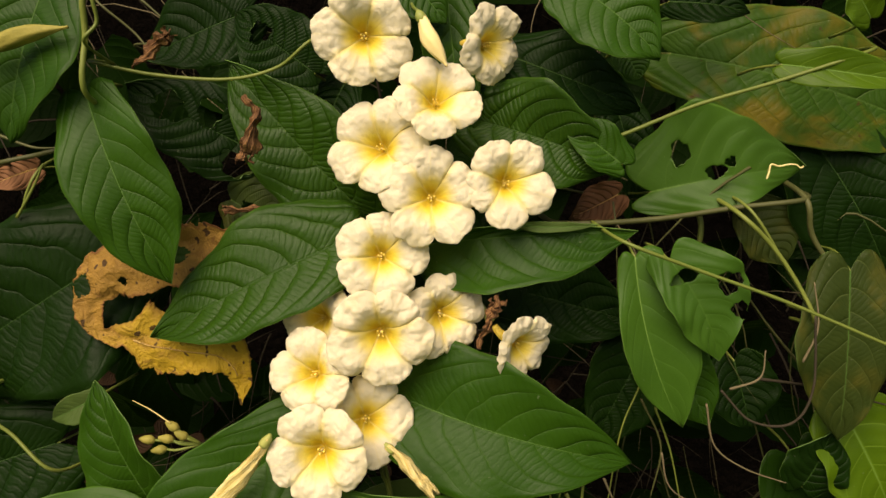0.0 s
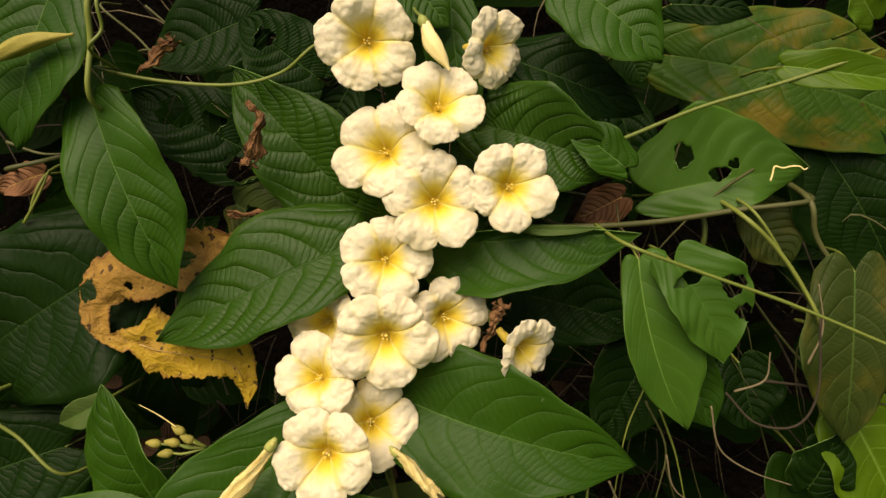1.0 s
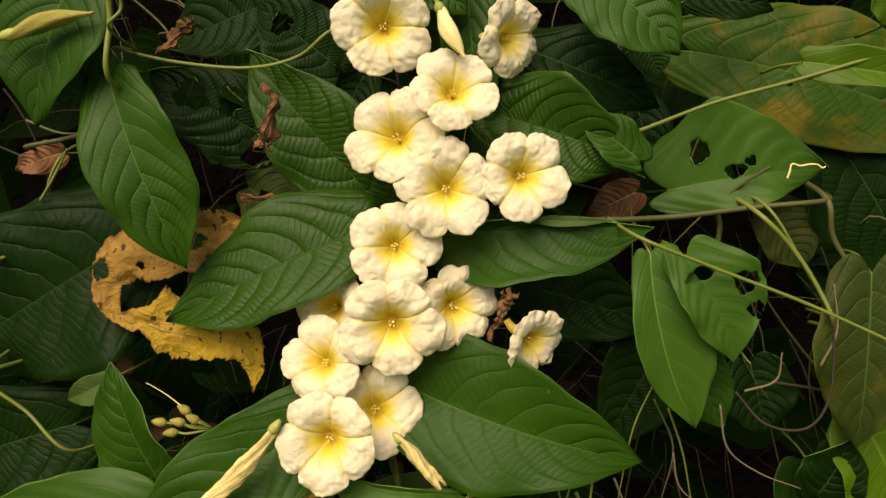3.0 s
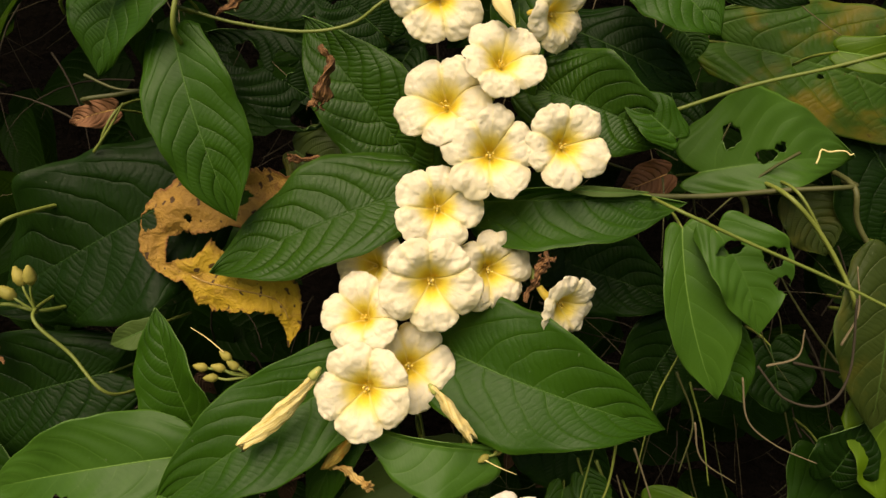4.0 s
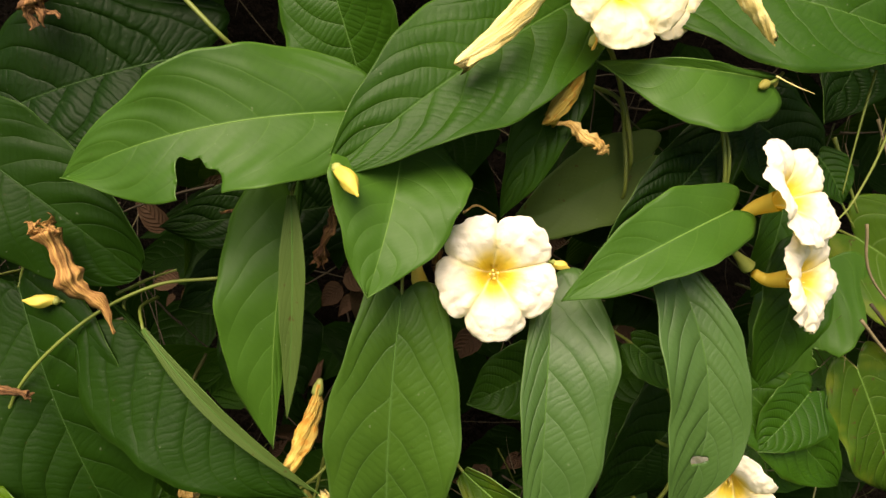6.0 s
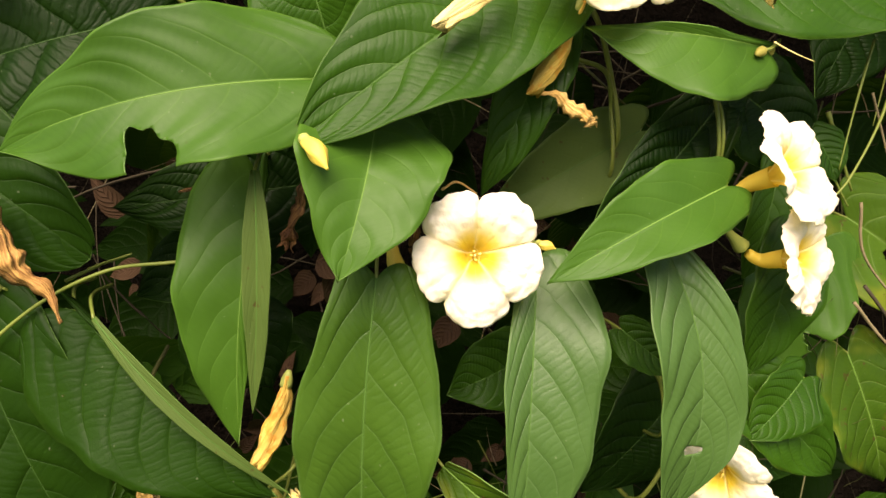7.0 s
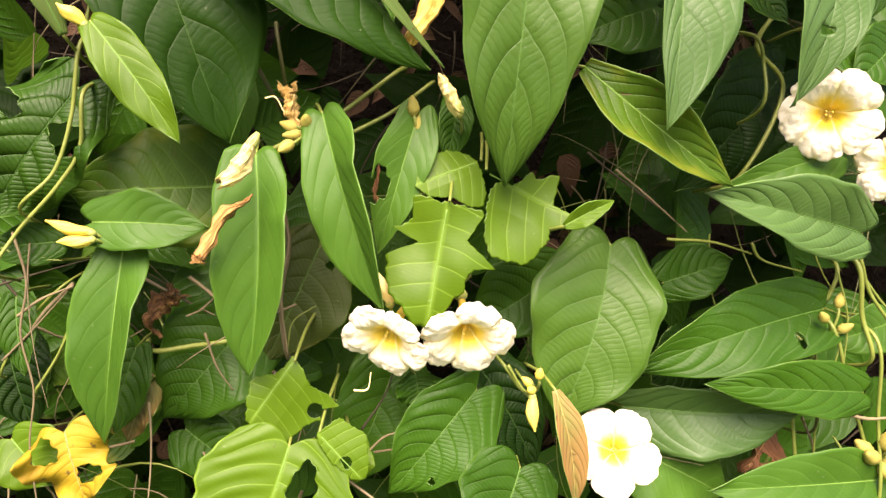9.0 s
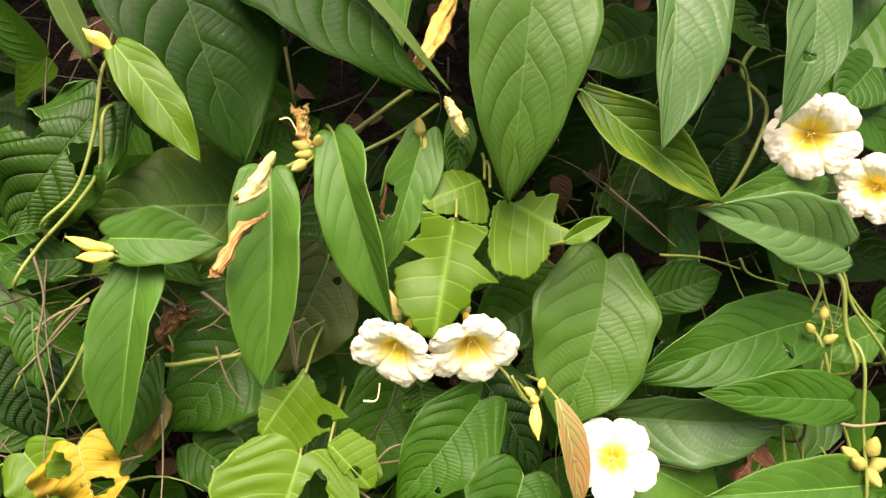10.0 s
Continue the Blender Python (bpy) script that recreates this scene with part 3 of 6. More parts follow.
def flower(at, size, facing, label, spin=0.0, deep=0.56, tube_len=1.0, seed=0, squash=1.0, back=None, petal=None):
    """A trumpet flower with a five-lobed crinkled limb, its throat, stamens, tube and calyx. at: middle of the limb."""
    rng = random.Random(seed * 91 + 3)
    root = tagged(holder("trumpet_flower", at), label, "flower", "cream trumpet flowers")
    x, y, f = basis(facing)
    r = size * 0.44
    nt, ns = 140, 30
    ph = [rng.random() * 6.28 for _ in range(9)]
    lobe = [1 + 0.16 * (rng.random() - 0.5) for _ in range(5)]
    lift = [0.24 * (rng.random() - 0.5) for _ in range(5)]
    lean = [0.22 * (rng.random() - 0.5) for _ in range(5)]
    seam = [0.10 * (rng.random() - 0.5) for _ in range(5)] * 2
    nick = [0.05 * rng.random() for _ in range(5)]
    verts, uvs = [], []
    for i in range(ns + 1):
        s = i / ns
        for j in range(nt + 1):
            t = 2 * math.pi * j / nt
            k = j / nt * 5
            li, lf = int(k) % 5, k - int(k)
            arch = math.sin(math.pi * lf)
            rim = (0.83 + 0.20 * arch ** 0.5) * (1 + (lobe[li] - 1) * arch)
            rim *= 1 - nick[li] * math.exp(-((lf - 0.5) / 0.07) ** 2) + 0.012 * math.sin(17 * t + ph[0]) * math.sin(3 * t + ph[7]) + 0.008 * math.sin(41 * t + ph[1]) * math.sin(5 * t + ph[5]) + 0.014 * math.sin(9 * t + ph[8])
            flare = 0.125 + 0.975 * s ** 1.05
            rad = r * flare * (1 + (rim - 1) * min(1, s * 1.25) ** 2)
            a = t + radians(spin) + 2 * math.pi / 5 * s * (seam[li] * (1 - lf) + seam[li + 1] * lf)
            px, py = rad * math.cos(a), rad * math.sin(a) * squash
            z = -1.05 * deep * r * (1 - s) ** 2.7 - 0.13 * r * max(0, s - 0.55) ** 1.6 / 0.25
            z += 0.05 * r * s * s * (arch - 0.6) + (lift[li] + lean[li] * (lf - 0.5) * 2) * r * arch * s * s
            z += 0.012 * r * s ** 4 * math.sin(19 * t + ph[3]) + 0.028 * r * s ** 3 * math.sin(8 * t + ph[2])
            q = Vector((px / r * 2.2 + ph[4], py / r * 2.2, seed))
            z += s ** 1.2 * r * (0.06 * noise.noise(q) + 0.12 * (abs(noise.noise(q * 1.3)) - 0.2) + 0.08 * (abs(noise.noise(q * 2.9)) - 0.2) + 0.03 * (abs(noise.noise(q * 6.1)) - 0.2))
            z += 0.014 * r * s * math.exp(-((lf - 0.5) / 0.05) ** 2)
            z -= 0.06 * r * math.sin(math.pi * s ** 0.8 * 0.9) * (math.exp(-lf / 0.06) + math.exp(-(1 - lf) / 0.06))
            verts.append(x * px + y * py + f * z)
            uvs.append((j / nt, s))
    faces = [(i * (nt + 1) + j, i * (nt + 1) + j + 1, (i + 1) * (nt + 1) + j + 1, (i + 1) * (nt + 1) + j) for i in range(ns) for j in range(nt)]
    verts.append(-f * 1.18 * deep * r)
    uvs.append((0.5, 0.0))
    faces += [(j + 1, j, len(verts) - 1) for j in range(nt)]
    mesh_object("corolla", verts, faces, petal or PETAL, root, "", uvs, thick=0.0003)
    throat = -1.05 * deep * r
    end = np.array(back) - np.array(at) if back is not None else f * (throat - tube_len * size * 0.8) + np.array((0, 0, -0.1 * size))
    mid = f * (throat - 0.25 * tube_len * size)
    prof = [0.20 * r, 0.18 * r, 0.16 * r, 0.13 * r, 0.10 * r] if back is not None else [0.16 * r, 0.15 * r, 0.13 * r, 0.11 * r, 0.09 * r]
    line = spline([f * (throat + 0.03 * r), mid, end], 14)
    hollow = tube("throat", [p for p in line[:9]], 0, 0, TUBE, root, "golden yellow flower tube", n=12, sides=14, profile=prof)
    hollow.data.name = "throat"
    bm = bmesh.new()
    bm.from_mesh(hollow.data)
    bmesh.ops.delete(bm, geom=[q for q in bm.faces if len(q.verts) > 4][:1], context="FACES_ONLY")
    bm.to_mesh(hollow.data)
    bm.free()
    for k in range(4):
        ang = k * 1.5708 + ph[6] + 0.5 * math.sin(k + ph[5])
        foot = f * (throat - 0.02 * r) + (x * math.cos(ang) + y * math.sin(ang)) * 0.03 * r
        top = f * (throat + (0.10 + 0.05 * k) * r) + (x * math.cos(ang) + y * math.sin(ang)) * 0.07 * r
        st = tube("stamen", [foot, (foot + top) / 2, top], 0.012 * r, 0.010 * r, ANTHER, root, n=5, sides=6)
        tube("anther", [top - f * 0.02 * r, top + f * 0.03 * r, top + f * 0.08 * r], 0, 0, ANTHER, st, n=6, sides=6, profile=[0.010 * r, 0.026 * r, 0.026 * r, 0.010 * r])
    tube("pistil", [f * (throat - 0.3 * r), f * (throat + 0.15 * r)], 0.012 * r, 0.022 * r, BUD, root, n=4, sides=6)
    tube("calyx", [line[9], line[10], line[13]], 0, 0, CALYX, root, "green calyx", n=9, sides=10, profile=[0.10 * r, 0.17 * r, 0.15 * r, 0.09 * r, 0.05 * r])
    return root


def bud(base, tip, thick, material, label, name="flower_bud", seed=0, sag=0.0, plump=0.5, fallen=False):
    """A closed or wilted flower: a twisted spindle with folds, a calyx and a stalk."""
    base, tip = np.array(base), np.array(tip)
    root = tagged(holder(name, base), label, "flower bud")
    d = tip - base
    length = np.linalg.norm(d)
    ax = unit(d)
    a = unit(np.cross(ax, (0.1, -1.0, 0.1)))
    b = np.cross(ax, a)
    n, sides = 30, 20
    verts, faces, uvs = [], [], []
    for i in range(n + 1):
        s = i / n
        r = thick / 2 * (0.42 + 0.58 * math.sin(min(s / plump, 1) * math.pi / 2)) * (1 if s < plump else max(0.16, 1 - ((s - plump) / (1 - plump)) ** 1.6))
        for j in range(sides):
            t = 2 * math.pi * j / sides
            q = r * (1 + 0.10 * math.sin(5 * t + 7 * s + seed) + 0.05 * math.sin(9 * t - 11 * s))
            p = ax * s * length + (a * math.cos(t) + b * math.sin(t)) * q
            p = p + np.array((0, 0, -sag * length * 4 * s * (1 - s))) + a * 0.03 * length * math.sin(5 * s + seed)
            verts.append(p)
            uvs.append((j / sides, s))
    for i in range(n):
        for j in range(sides):
            k = (j + 1) % sides
            faces.append((i * sides + j, i * sides + k, (i + 1) * sides + k, (i + 1) * sides + j))
    faces.append(tuple(range(sides))[::-1])
    faces.append(tuple(n * sides + j for j in range(sides)))
    mesh_object("petal_roll", verts, faces, material, root, "", uvs)
    if fallen:
        tube("dry_tip", [ax * 0.97 * length, ax * 1.01 * length, ax * 1.05 * length], 0, 0, TAN, root, "dry brown tip", n=5, sides=9, profile=[0.10 * thick, 0.13 * thick, 0.03 * thick], lumps=0.2)
        return root
    tube("calyx", [-ax * 0.09 * length, ax * 0.02 * length, ax * 0.14 * length], 0, 0, CALYX, root, "small green calyx", n=7, sides=10,
         profile=[0.12 * thick, 0.30 * thick, 0.33 * thick, 0.27 * thick])
    tube("pedicel", [-ax * 0.08 * length, -ax * 0.3 * length + np.array((0, 0.006, -0.003)), -ax * 0.55 * length + np.array((0, 0.03, -0.004))],
         0.11 * thick, 0.10 * thick, STEM, root, n=8, sides=7)
    return root


def crumpled(name, points, thick, material, parent, profile, seed, flat=0.55, rough=1.0):
    """A shrivelled roll of dead petal: ridged, flattened and twisted along a crooked line."""
    n, sides = 44, 30
    line = spline(points, n)
    rng = random.Random(seed * 17 + 1)
    ph = [rng.random() * 6.28 for _ in range(6)]
    verts, faces, uvs = [], [], []
    for i, p in enumerate(line):
        s = i / (n - 1)
        d = unit(line[min(i + 1, n - 1)] - line[max(i - 1, 0)])
        a = unit(np.cross(d, (0.13, -1.0, 0.21)))
        b = np.cross(d, a)
        k = s * (len(profile) - 1)
        j = min(int(k), len(profile) - 2)
        r = thick * (profile[j] + (profile[j + 1] - profile[j]) * (k - j))
        r *= 1 + rough * (0.20 * math.sin(17 * s + ph[0]) + 0.16 * math.sin(37 * s + ph[1]))
        shift = thick * 0.10 * rough * (a * math.sin(11 * s + ph[2]) + b * math.sin(9 * s + ph[3]))
        turn = 2.4 * s + ph[4]
        for q in range(sides):
            t = 2 * math.pi * q / sides
            rr = r * (1 + 0.5 * (1 + rough) * 0.20 * math.sin(3 * t + 5 * s + ph[5]) + rough * (0.22 * math.sin(7 * t - 6 * s) + 0.14 * math.sin(12 * t + 9 * s)) + 0.08 * math.sin(5 * t + 3 * s) + 0.10 * rough * (rng.random() - 0.5))
            x, y = rr * math.cos(t), rr * math.sin(t) * flat
            x, y = x * math.cos(turn) - y * math.sin(turn), x * math.sin(turn) + y * math.cos(turn)
            ragged = d * thick * 0.35 * max(0.0, s - 0.9) * 10 * (math.sin(2 * t + ph[2]) + 0.6 * math.sin(5 * t + ph[3])) * (1 - rough)
            verts.append(p + shift + a * x + b * y + ragged)
            uvs.append((q / sides, s))
    for i in range(n - 1):
        for q in range(sides):
            k = (q + 1) % sides
            faces.append((i * sides + q, i * sides + k, (i + 1) * sides + k, (i + 1) * sides + q))
    faces.append(tuple(range(sides))[::-1])
    faces.append(tuple((n - 1) * sides + q for q in range(sides)))
    return mesh_object(name, verts, faces, material, parent, "", uvs)


def withered(points, thick, label, material=None, seed=0, rough=1.0):
    """A shrivelled dead flower: a crumpled tube that ends in rags of petal, or (rough below 1) a smooth rolled-up one with a torn end."""
    p = [np.array(q) for q in points]
    root = tagged(holder("withered_flower", p[0]), label, "withered flower", "withered flowers")
    pts = [q - p[0] for q in p]
    material = material or WITHER
    if rough < 1:
        crumpled("petal_roll", pts, thick, material, root, [0.20, 0.28, 0.40, 0.47, 0.44, 0.36, 0.34], seed, 0.75, rough)
        back = unit(pts[0] - pts[1])
        tube("calyx", [back * 0.2 * thick, -back * 0.15 * thick, -back * 0.5 * thick], 0, 0, CALYX, root, "small green calyx", n=6, sides=9, profile=[0.10 * thick, 0.24 * thick, 0.27 * thick])
        return root
    crumpled("shrivelled_tube", pts, thick, material, root, [0.12, 0.2, 0.3, 0.44, 0.4, 0.55], seed)
    rng = random.Random(seed + 11)
    d = unit(pts[-1] - pts[-2])
    a = unit(np.cross(d, (0.1, -1, 0.2)))
    b = np.cross(d, a)
    for k in range(3):
        o = a * (k - 1) * 0.8 + b * 0.4 * (rng.random() - 0.5)
        e = pts[-1]
        crumpled("petal_rag", [e - d * 0.3 * thick, e + o * 0.35 * thick + d * 0.2 * thick, e + o * (0.5 + 0.4 * rng.random()) * thick + d * (0.4 + 0.6 * rng.random()) * thick],
                 thick, material, root, [0.28, 0.24, 0.20, 0.05], seed + k, 0.35)
    return root


def bud_cluster(joint, tips, thick, label, seed=0, material=None):
    """Small round buds on short stalks that spring from one joint."""
    joint = np.array(joint)
    root = tagged(holder("bud_cluster", joint), label, "bud cluster", "bud clusters")
    for k, e in enumerate(tips):
        e = np.array(e) - joint
        d = unit(e)
        tube("pedicel", [(0, 0, 0), e * 0.5 + np.array((0, -0.002, 0.001 * (-1) ** k)), e - d * thick * 0.9], 0.0009, 0.0008, STEM, root, n=8, sides=7)
        tube("bud", [e - d * thick * 1.1, e - d * 0.4 * thick, e + d * thick * 0.55], 0, 0, material or SEED_BUD, root, n=12, sides=12, lumps=0.07, seed=seed + k,
             profile=[0.18 * thick, 0.40 * thick, 0.50 * thick, 0.48 * thick, 0.34 * thick, 0.10 * thick])
    return root


def vine(label):
    return tagged(holder("vine"), label, "vine", "vines of the hedge")


def stem(parent, points, r0, r1=None, material=None, label=""):
    ob = tube("stem", points, r0, r1 or r0 * 0.8, material or STEM, None, label, n=10 * (len(points) - 1) + 1, sides=9, lumps=0.05)
    return keep_place(ob, parent) if parent else ob


def loose(name, label, category, points, r0, r1, material):
    """A twig, tendril or dry stalk that hangs in the hedge by itself."""
    p0 = np.array(points[0])
    root = tagged(tube(name, [np.array(p) - p0 for p in points], 0.75 * r0, 0.75 * r1, material, n=10 * (len(points) - 1) + 1, sides=7, lumps=0.14), label, category)
    root.location = p0
    return root


# ---- ground, and the added bank and leaf mass that block stray light ----
def ground_sheet():
    bm = bmesh.new()
    bmesh.ops.create_grid(bm, x_segments=60, y_segments=60, size=400)
    for v in bm.verts:
        v.co.z = 0.02 * noise.noise(v.co * 0.05)
    me = bpy.data.meshes.new("ground")
    bm.to_mesh(me)
    bm.free()
    me.materials.append(GRASS)
    return tagged(new("ground", me), "grassy ground in front of the hedge", "ground", kind="structure")


def bank_point(x, f):
    """The long added earth mound: f runs from its foot at the hedge (0) over the top to its far foot (1)."""
    fall = max(0.0, 1 - (abs(x) / 7.5) ** 2.5)
    y = 0.90 + 0.42 * min(f / 0.3, 1) ** 1.6 + (max(0.0, f - 0.3) / 0.7) * 4.6
    z = 2.25 * fall * (math.sin(min(f / 0.3, 1) * math.pi / 2) if f < 0.3 else 0.5 + 0.5 * math.cos((f - 0.3) / 0.7 * math.pi))
    p = Vector((x * 3.1, f * 9.0, 4.0))
    bump = 0.06 * noise.noise(p) + 0.03 * noise.noise(p * 3.7) + 0.012 * noise.noise(p * 11)
    return x, y + bump, z - 0.06 + bump * min(1, 3 * f)


def earth_bank():
    """The added lumpy bank behind the leaves, near-black for the shade in gaps."""
    nx, nf = 260, 80
    verts = [bank_point(-7.5 + 15.0 * j / nx, (i / nf) ** 1.4) for i in range(nf + 1) for j in range(nx + 1)]
    w = nx + 1
    faces = [(i * w + j, i * w + j + 1, (i + 1) * w + j + 1, (i + 1) * w + j) for i in range(nf) for j in range(nx)]
    return tagged(mesh_object("earth_bank", verts, faces, SOIL_SHADE), "added lumpy bank behind the leaves, near-black for shade", "bank", kind="structure")


def foliage(name, count, box, sizes, material, label, seed, skip=None, on_bank=False):
    """Many small bent leaves in one mesh."""
    rng = np.random.default_rng(seed)
    rows = [(0.0, 0.0), (0.02, 0.55), (0.16, 0.92), (0.33, 1.0), (0.55, 0.82), (0.78, 0.42), (1.0, 0.0)]
    verts, faces, uvs = [], [], []
    made = 0
    while made < count:
        p = np.array([rng.uniform(*box[k]) for k in range(3)])
        size, turn = rng.uniform(*sizes), rng.uniform(0, 6.28)
        droop, face = rng.uniform(-1, 0.3), rng.uniform(-0.7, 0.7)
        if skip and skip(p):
            continue
        if on_bank:
            p = np.array(bank_point(p[0], p[1])) + np.array((0, -0.02, 0.03))
        axis = unit((math.cos(turn), rng.uniform(-0.5, 0.3), math.sin(turn) * 0.7 + droop))
        out = unit(np.array((face, -1.0, rng.uniform(-0.2, 0.8))) - 0)
        out = unit(out - axis * (out @ axis))
        side = np.cross(out, axis)
        wide = size * rng.uniform(0.25, 0.36)
        at = len(verts)
        for v, hw in rows:
            for u in (-1, -0.5, 0, 0.5, 1):
                verts.append(p + axis * size * v + side * u * hw * wide + out * (abs(u) * hw * wide * 0.3 - size * 0.25 * v * v))
                uvs.append((u * 0.5 + 0.5, v))
        for i in range(len(rows) - 1):
            for j in range(4):
                k = at + i * 5 + j
                faces.append((k, k + 1, k + 6, k + 5))
        made += 1
    return tagged(mesh_object(name, verts, faces, material, uvs=uvs), label, "foliage", kind="stuff")


def litter(name, count, box, material, label, seed, radius=0.0009, long=(0.05, 0.16)):
    """Thin dry stalks tangled in the depth of the hedge, in one mesh."""
    rng = np.random.default_rng(seed)
    verts, faces = [], []
    for _ in range(count):
        p = np.array([rng.uniform(*box[k]) for k in range(3)])
        d = unit((rng.normal(0, 0.6), rng.normal(0, 0.25), rng.normal(-0.4, 0.8)))
        bow = rng.normal(0, 0.12, 3)
        ln, r = rng.uniform(*long), radius * rng.uniform(0.5, 1.5)
        a = unit(np.cross(d, (0.2, -1, 0.1)))
        b = np.cross(d, a)
        at = len(verts)
        for i in range(7):
            s = i / 6
            q = p + d * ln * s + bow * ln * s * (1 - s) * 3
            for k in range(4):
                verts.append(q + r * (1.15 - 0.95 * s) * (a * math.cos(k * 1.571) + b * math.sin(k * 1.571)))
        for i in range(6):
            for k in range(4):
                faces.append((at + i * 4 + k, at + i * 4 + (k + 1) % 4, at + i * 4 + 4 + (k + 1) % 4, at + i * 4 + 4 + k))
    return tagged(mesh_object(name, verts, faces, material), label, "plant litter", kind="stuff")


ground_sheet()
# Added behind the hedge; its height keeps sky light out of the gaps.
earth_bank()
seen = lambda p: -0.75 < p[0] < 0.45 and 0.28 < p[2] < 1.55 and p[1] < 0.66
# Mostly unseen leaves added all round; they keep sky light out of the gaps.
foliage("hedge_foliage", 3000, ((-2.1, 2.1), (0.45, 0.85), (0.05, 2.2)), (0.07, 0.13), FILL, "added mass of shade-dark leaves all round that blocks stray light", 3, seen)
foliage("shaded_foliage", 170, ((-0.7, 0.42), (0.71, 0.86), (0.32, 1.5)), (0.06, 0.12), FILL, "leaves deep inside the hedge, their shade put into the colour", 5)
litter("dry_stalks", 600, ((-0.7, 0.45), (0.58, 0.84), (0.32, 1.5)), TWIG_DARK, "tangle of thin dry stalks inside the hedge", 9)
litter("pale_stalks", 160, ((-0.7, 0.45), (0.53, 0.75), (0.32, 1.5)), TWIG, "thin pale dry stalks inside the hedge", 12, 0.00045)
foliage("dead_leaf_litter", 170, ((-0.5, 0.1), (0.66, 0.84), (0.42, 0.92)), (0.015, 0.04), DARK_BROWN, "brown curled dead leaves caught inside the hedge", 21)
foliage("inner_foliage", 130, ((-0.65, 0.25), (0.57, 0.68), (0.32, 0.76)), (0.06, 0.10), GREEN, "green leaves behind the front of the hedge", 23)
foliage("bank_foliage", 5200, ((-6.8, 6.8), (0.02, 0.95), (0.0, 0.0)), (0.12, 0.28), FILL, "creeping leaves on the added bank, shade put into their colour", 31, lambda p: abs(p[0]) < 2.2 and p[1] < 0.26, True)
litter("straw_stalks", 60, ((-0.62, -0.27), (0.495, 0.56), (0.40, 0.64)), TWIG, "thin straw-coloured stalks low in the hedge", 41, 0.0008, (0.04, 0.12))
litter("green_stalks", 70, ((-0.62, 0.25), (0.52, 0.62), (0.36, 0.70)), STEM, "thin green stalks low in the hedge", 43, 0.0009, (0.05, 0.14))
litter("upper_stalks", 60, ((-0.1, 0.4), (0.52, 0.64), (0.70, 1.2)), STEM_DARK, "thin olive stalks between the leaves", 47, 0.0008, (0.05, 0.14))
foliage("yellow_litter", 26, ((-0.60, -0.25), (0.53, 0.62), (0.40, 0.66)), (0.02, 0.05), YGREEN, "small yellowing leaves low in the hedge", 53)


# ---- the plants ----
bloom = vine("climbing vine with broad green leaves round a cream spray")
upper = vine("shaded vine with insect-eaten leaves, mostly coloured dark for shade")
broad = vine("vine with large mottled leaves on thick olive stems")
fall = vine("vine with long quilted leaves that hang straight down")
shade = vine("shaded vine with big quilted leaves, mostly coloured dark for shade")
bright = vine("young vine with bright lime-green ragged leaves")
low = vine("vine with narrow drooping green leaves and yellow buds")
fringe = vine("vine with folded smooth leaves on thin upright stems")

# leaves round the long flower spray
leaf(bloom, (-0.234, 0.468, 1.213), (-0.190, 0.466, 1.099), 0.056, fold=14, bend=0.07, roll=-8, shape='hang', label="green leaf with a pale midrib hanging tip down", sway=-0.03, seed=1)
leaf(bloom, (-0.085, 0.488, 1.124), (-0.212, 0.480, 1.060), 0.070, QUILT, fold=12, bend=0.06, roll=14, seed=2)
leaf(bloom, (-0.032, 0.492, 1.122), (0.094, 0.474, 1.134), 0.044, fold=8, bend=0.04, halves=(1.45, 0.3), curl=0.4, seed=3)
leaf(bloom, (0.018, 0.478, 1.136), (0.069, 0.470, 1.138), 0.0065, PALE, fold=18, shape='long', bend=0.02, sway=-0.06, seed=209)
leaf(bloom, (-0.073, 0.508, 1.134), (-0.165, 0.505, 1.236), 0.067, QUILT, fold=16, bend=0.05, roll=-10, label="dark quilted leaf with a curled edge", seed=4)
leaf(bloom, (-0.003, 0.512, 1.198), (0.087, 0.495, 1.169), 0.060, QUILT, fold=18, bend=0.08, roll=10, seed=5)
leaf(bloom, (-0.060, 0.484, 1.026), (0.093, 0.452, 0.994), 0.082, fold=15, bend=0.08, roll=-6, label="broad glossy green leaf with a notched edge", seed=6)
leaf(bloom, (-0.105, 0.468, 1.007), (-0.228, 0.432, 0.910), 0.066, fold=12, bend=0.07, roll=8, holes=((0.18, -0.25, 0.052, 0.044),), label="broad green leaf with a notch in its edge", seed=7)
leaf(bloom, (-0.219, 0.445, 0.943), (-0.349, 0.435, 0.908), 0.067, FRESH, fold=12, bend=0.09, roll=6, holes=((0.52, 0.22, 0.074, 0.144),), label="smooth green leaf with a round bite in its edge", seed=8)
leaf(bloom, (-0.212, 0.460, 0.957), (-0.242, 0.452, 1.037), 0.053, fold=16, bend=0.05, roll=-16, seed=9)
leaf(bloom, (-0.248, 0.470, 1.022), (-0.278, 0.468, 1.007), 0.018, PALE, fold=20, bend=0.08, seed=10)
leaf(bloom, (-0.014, 0.447, 0.971), (-0.099, 0.448, 0.976), 0.037, FRESH, fold=20, bend=0.09, roll=0, halves=(0.2, 1.55), seed=11)
leaf(bloom, (-0.103, 0.475, 0.985), (-0.137, 0.468, 0.894), 0.032, fold=14, seed=12)
leaf(bloom, (-0.191, 0.452, 0.928), (-0.204, 0.410, 0.862), 0.061, FRESH, fold=16, bend=0.09, roll=-6, seed=13)
leaf(bloom, (-0.023, 0.515, 1.279), (-0.008, 0.510, 1.175), 0.034, GREEN, fold=16, seed=14)
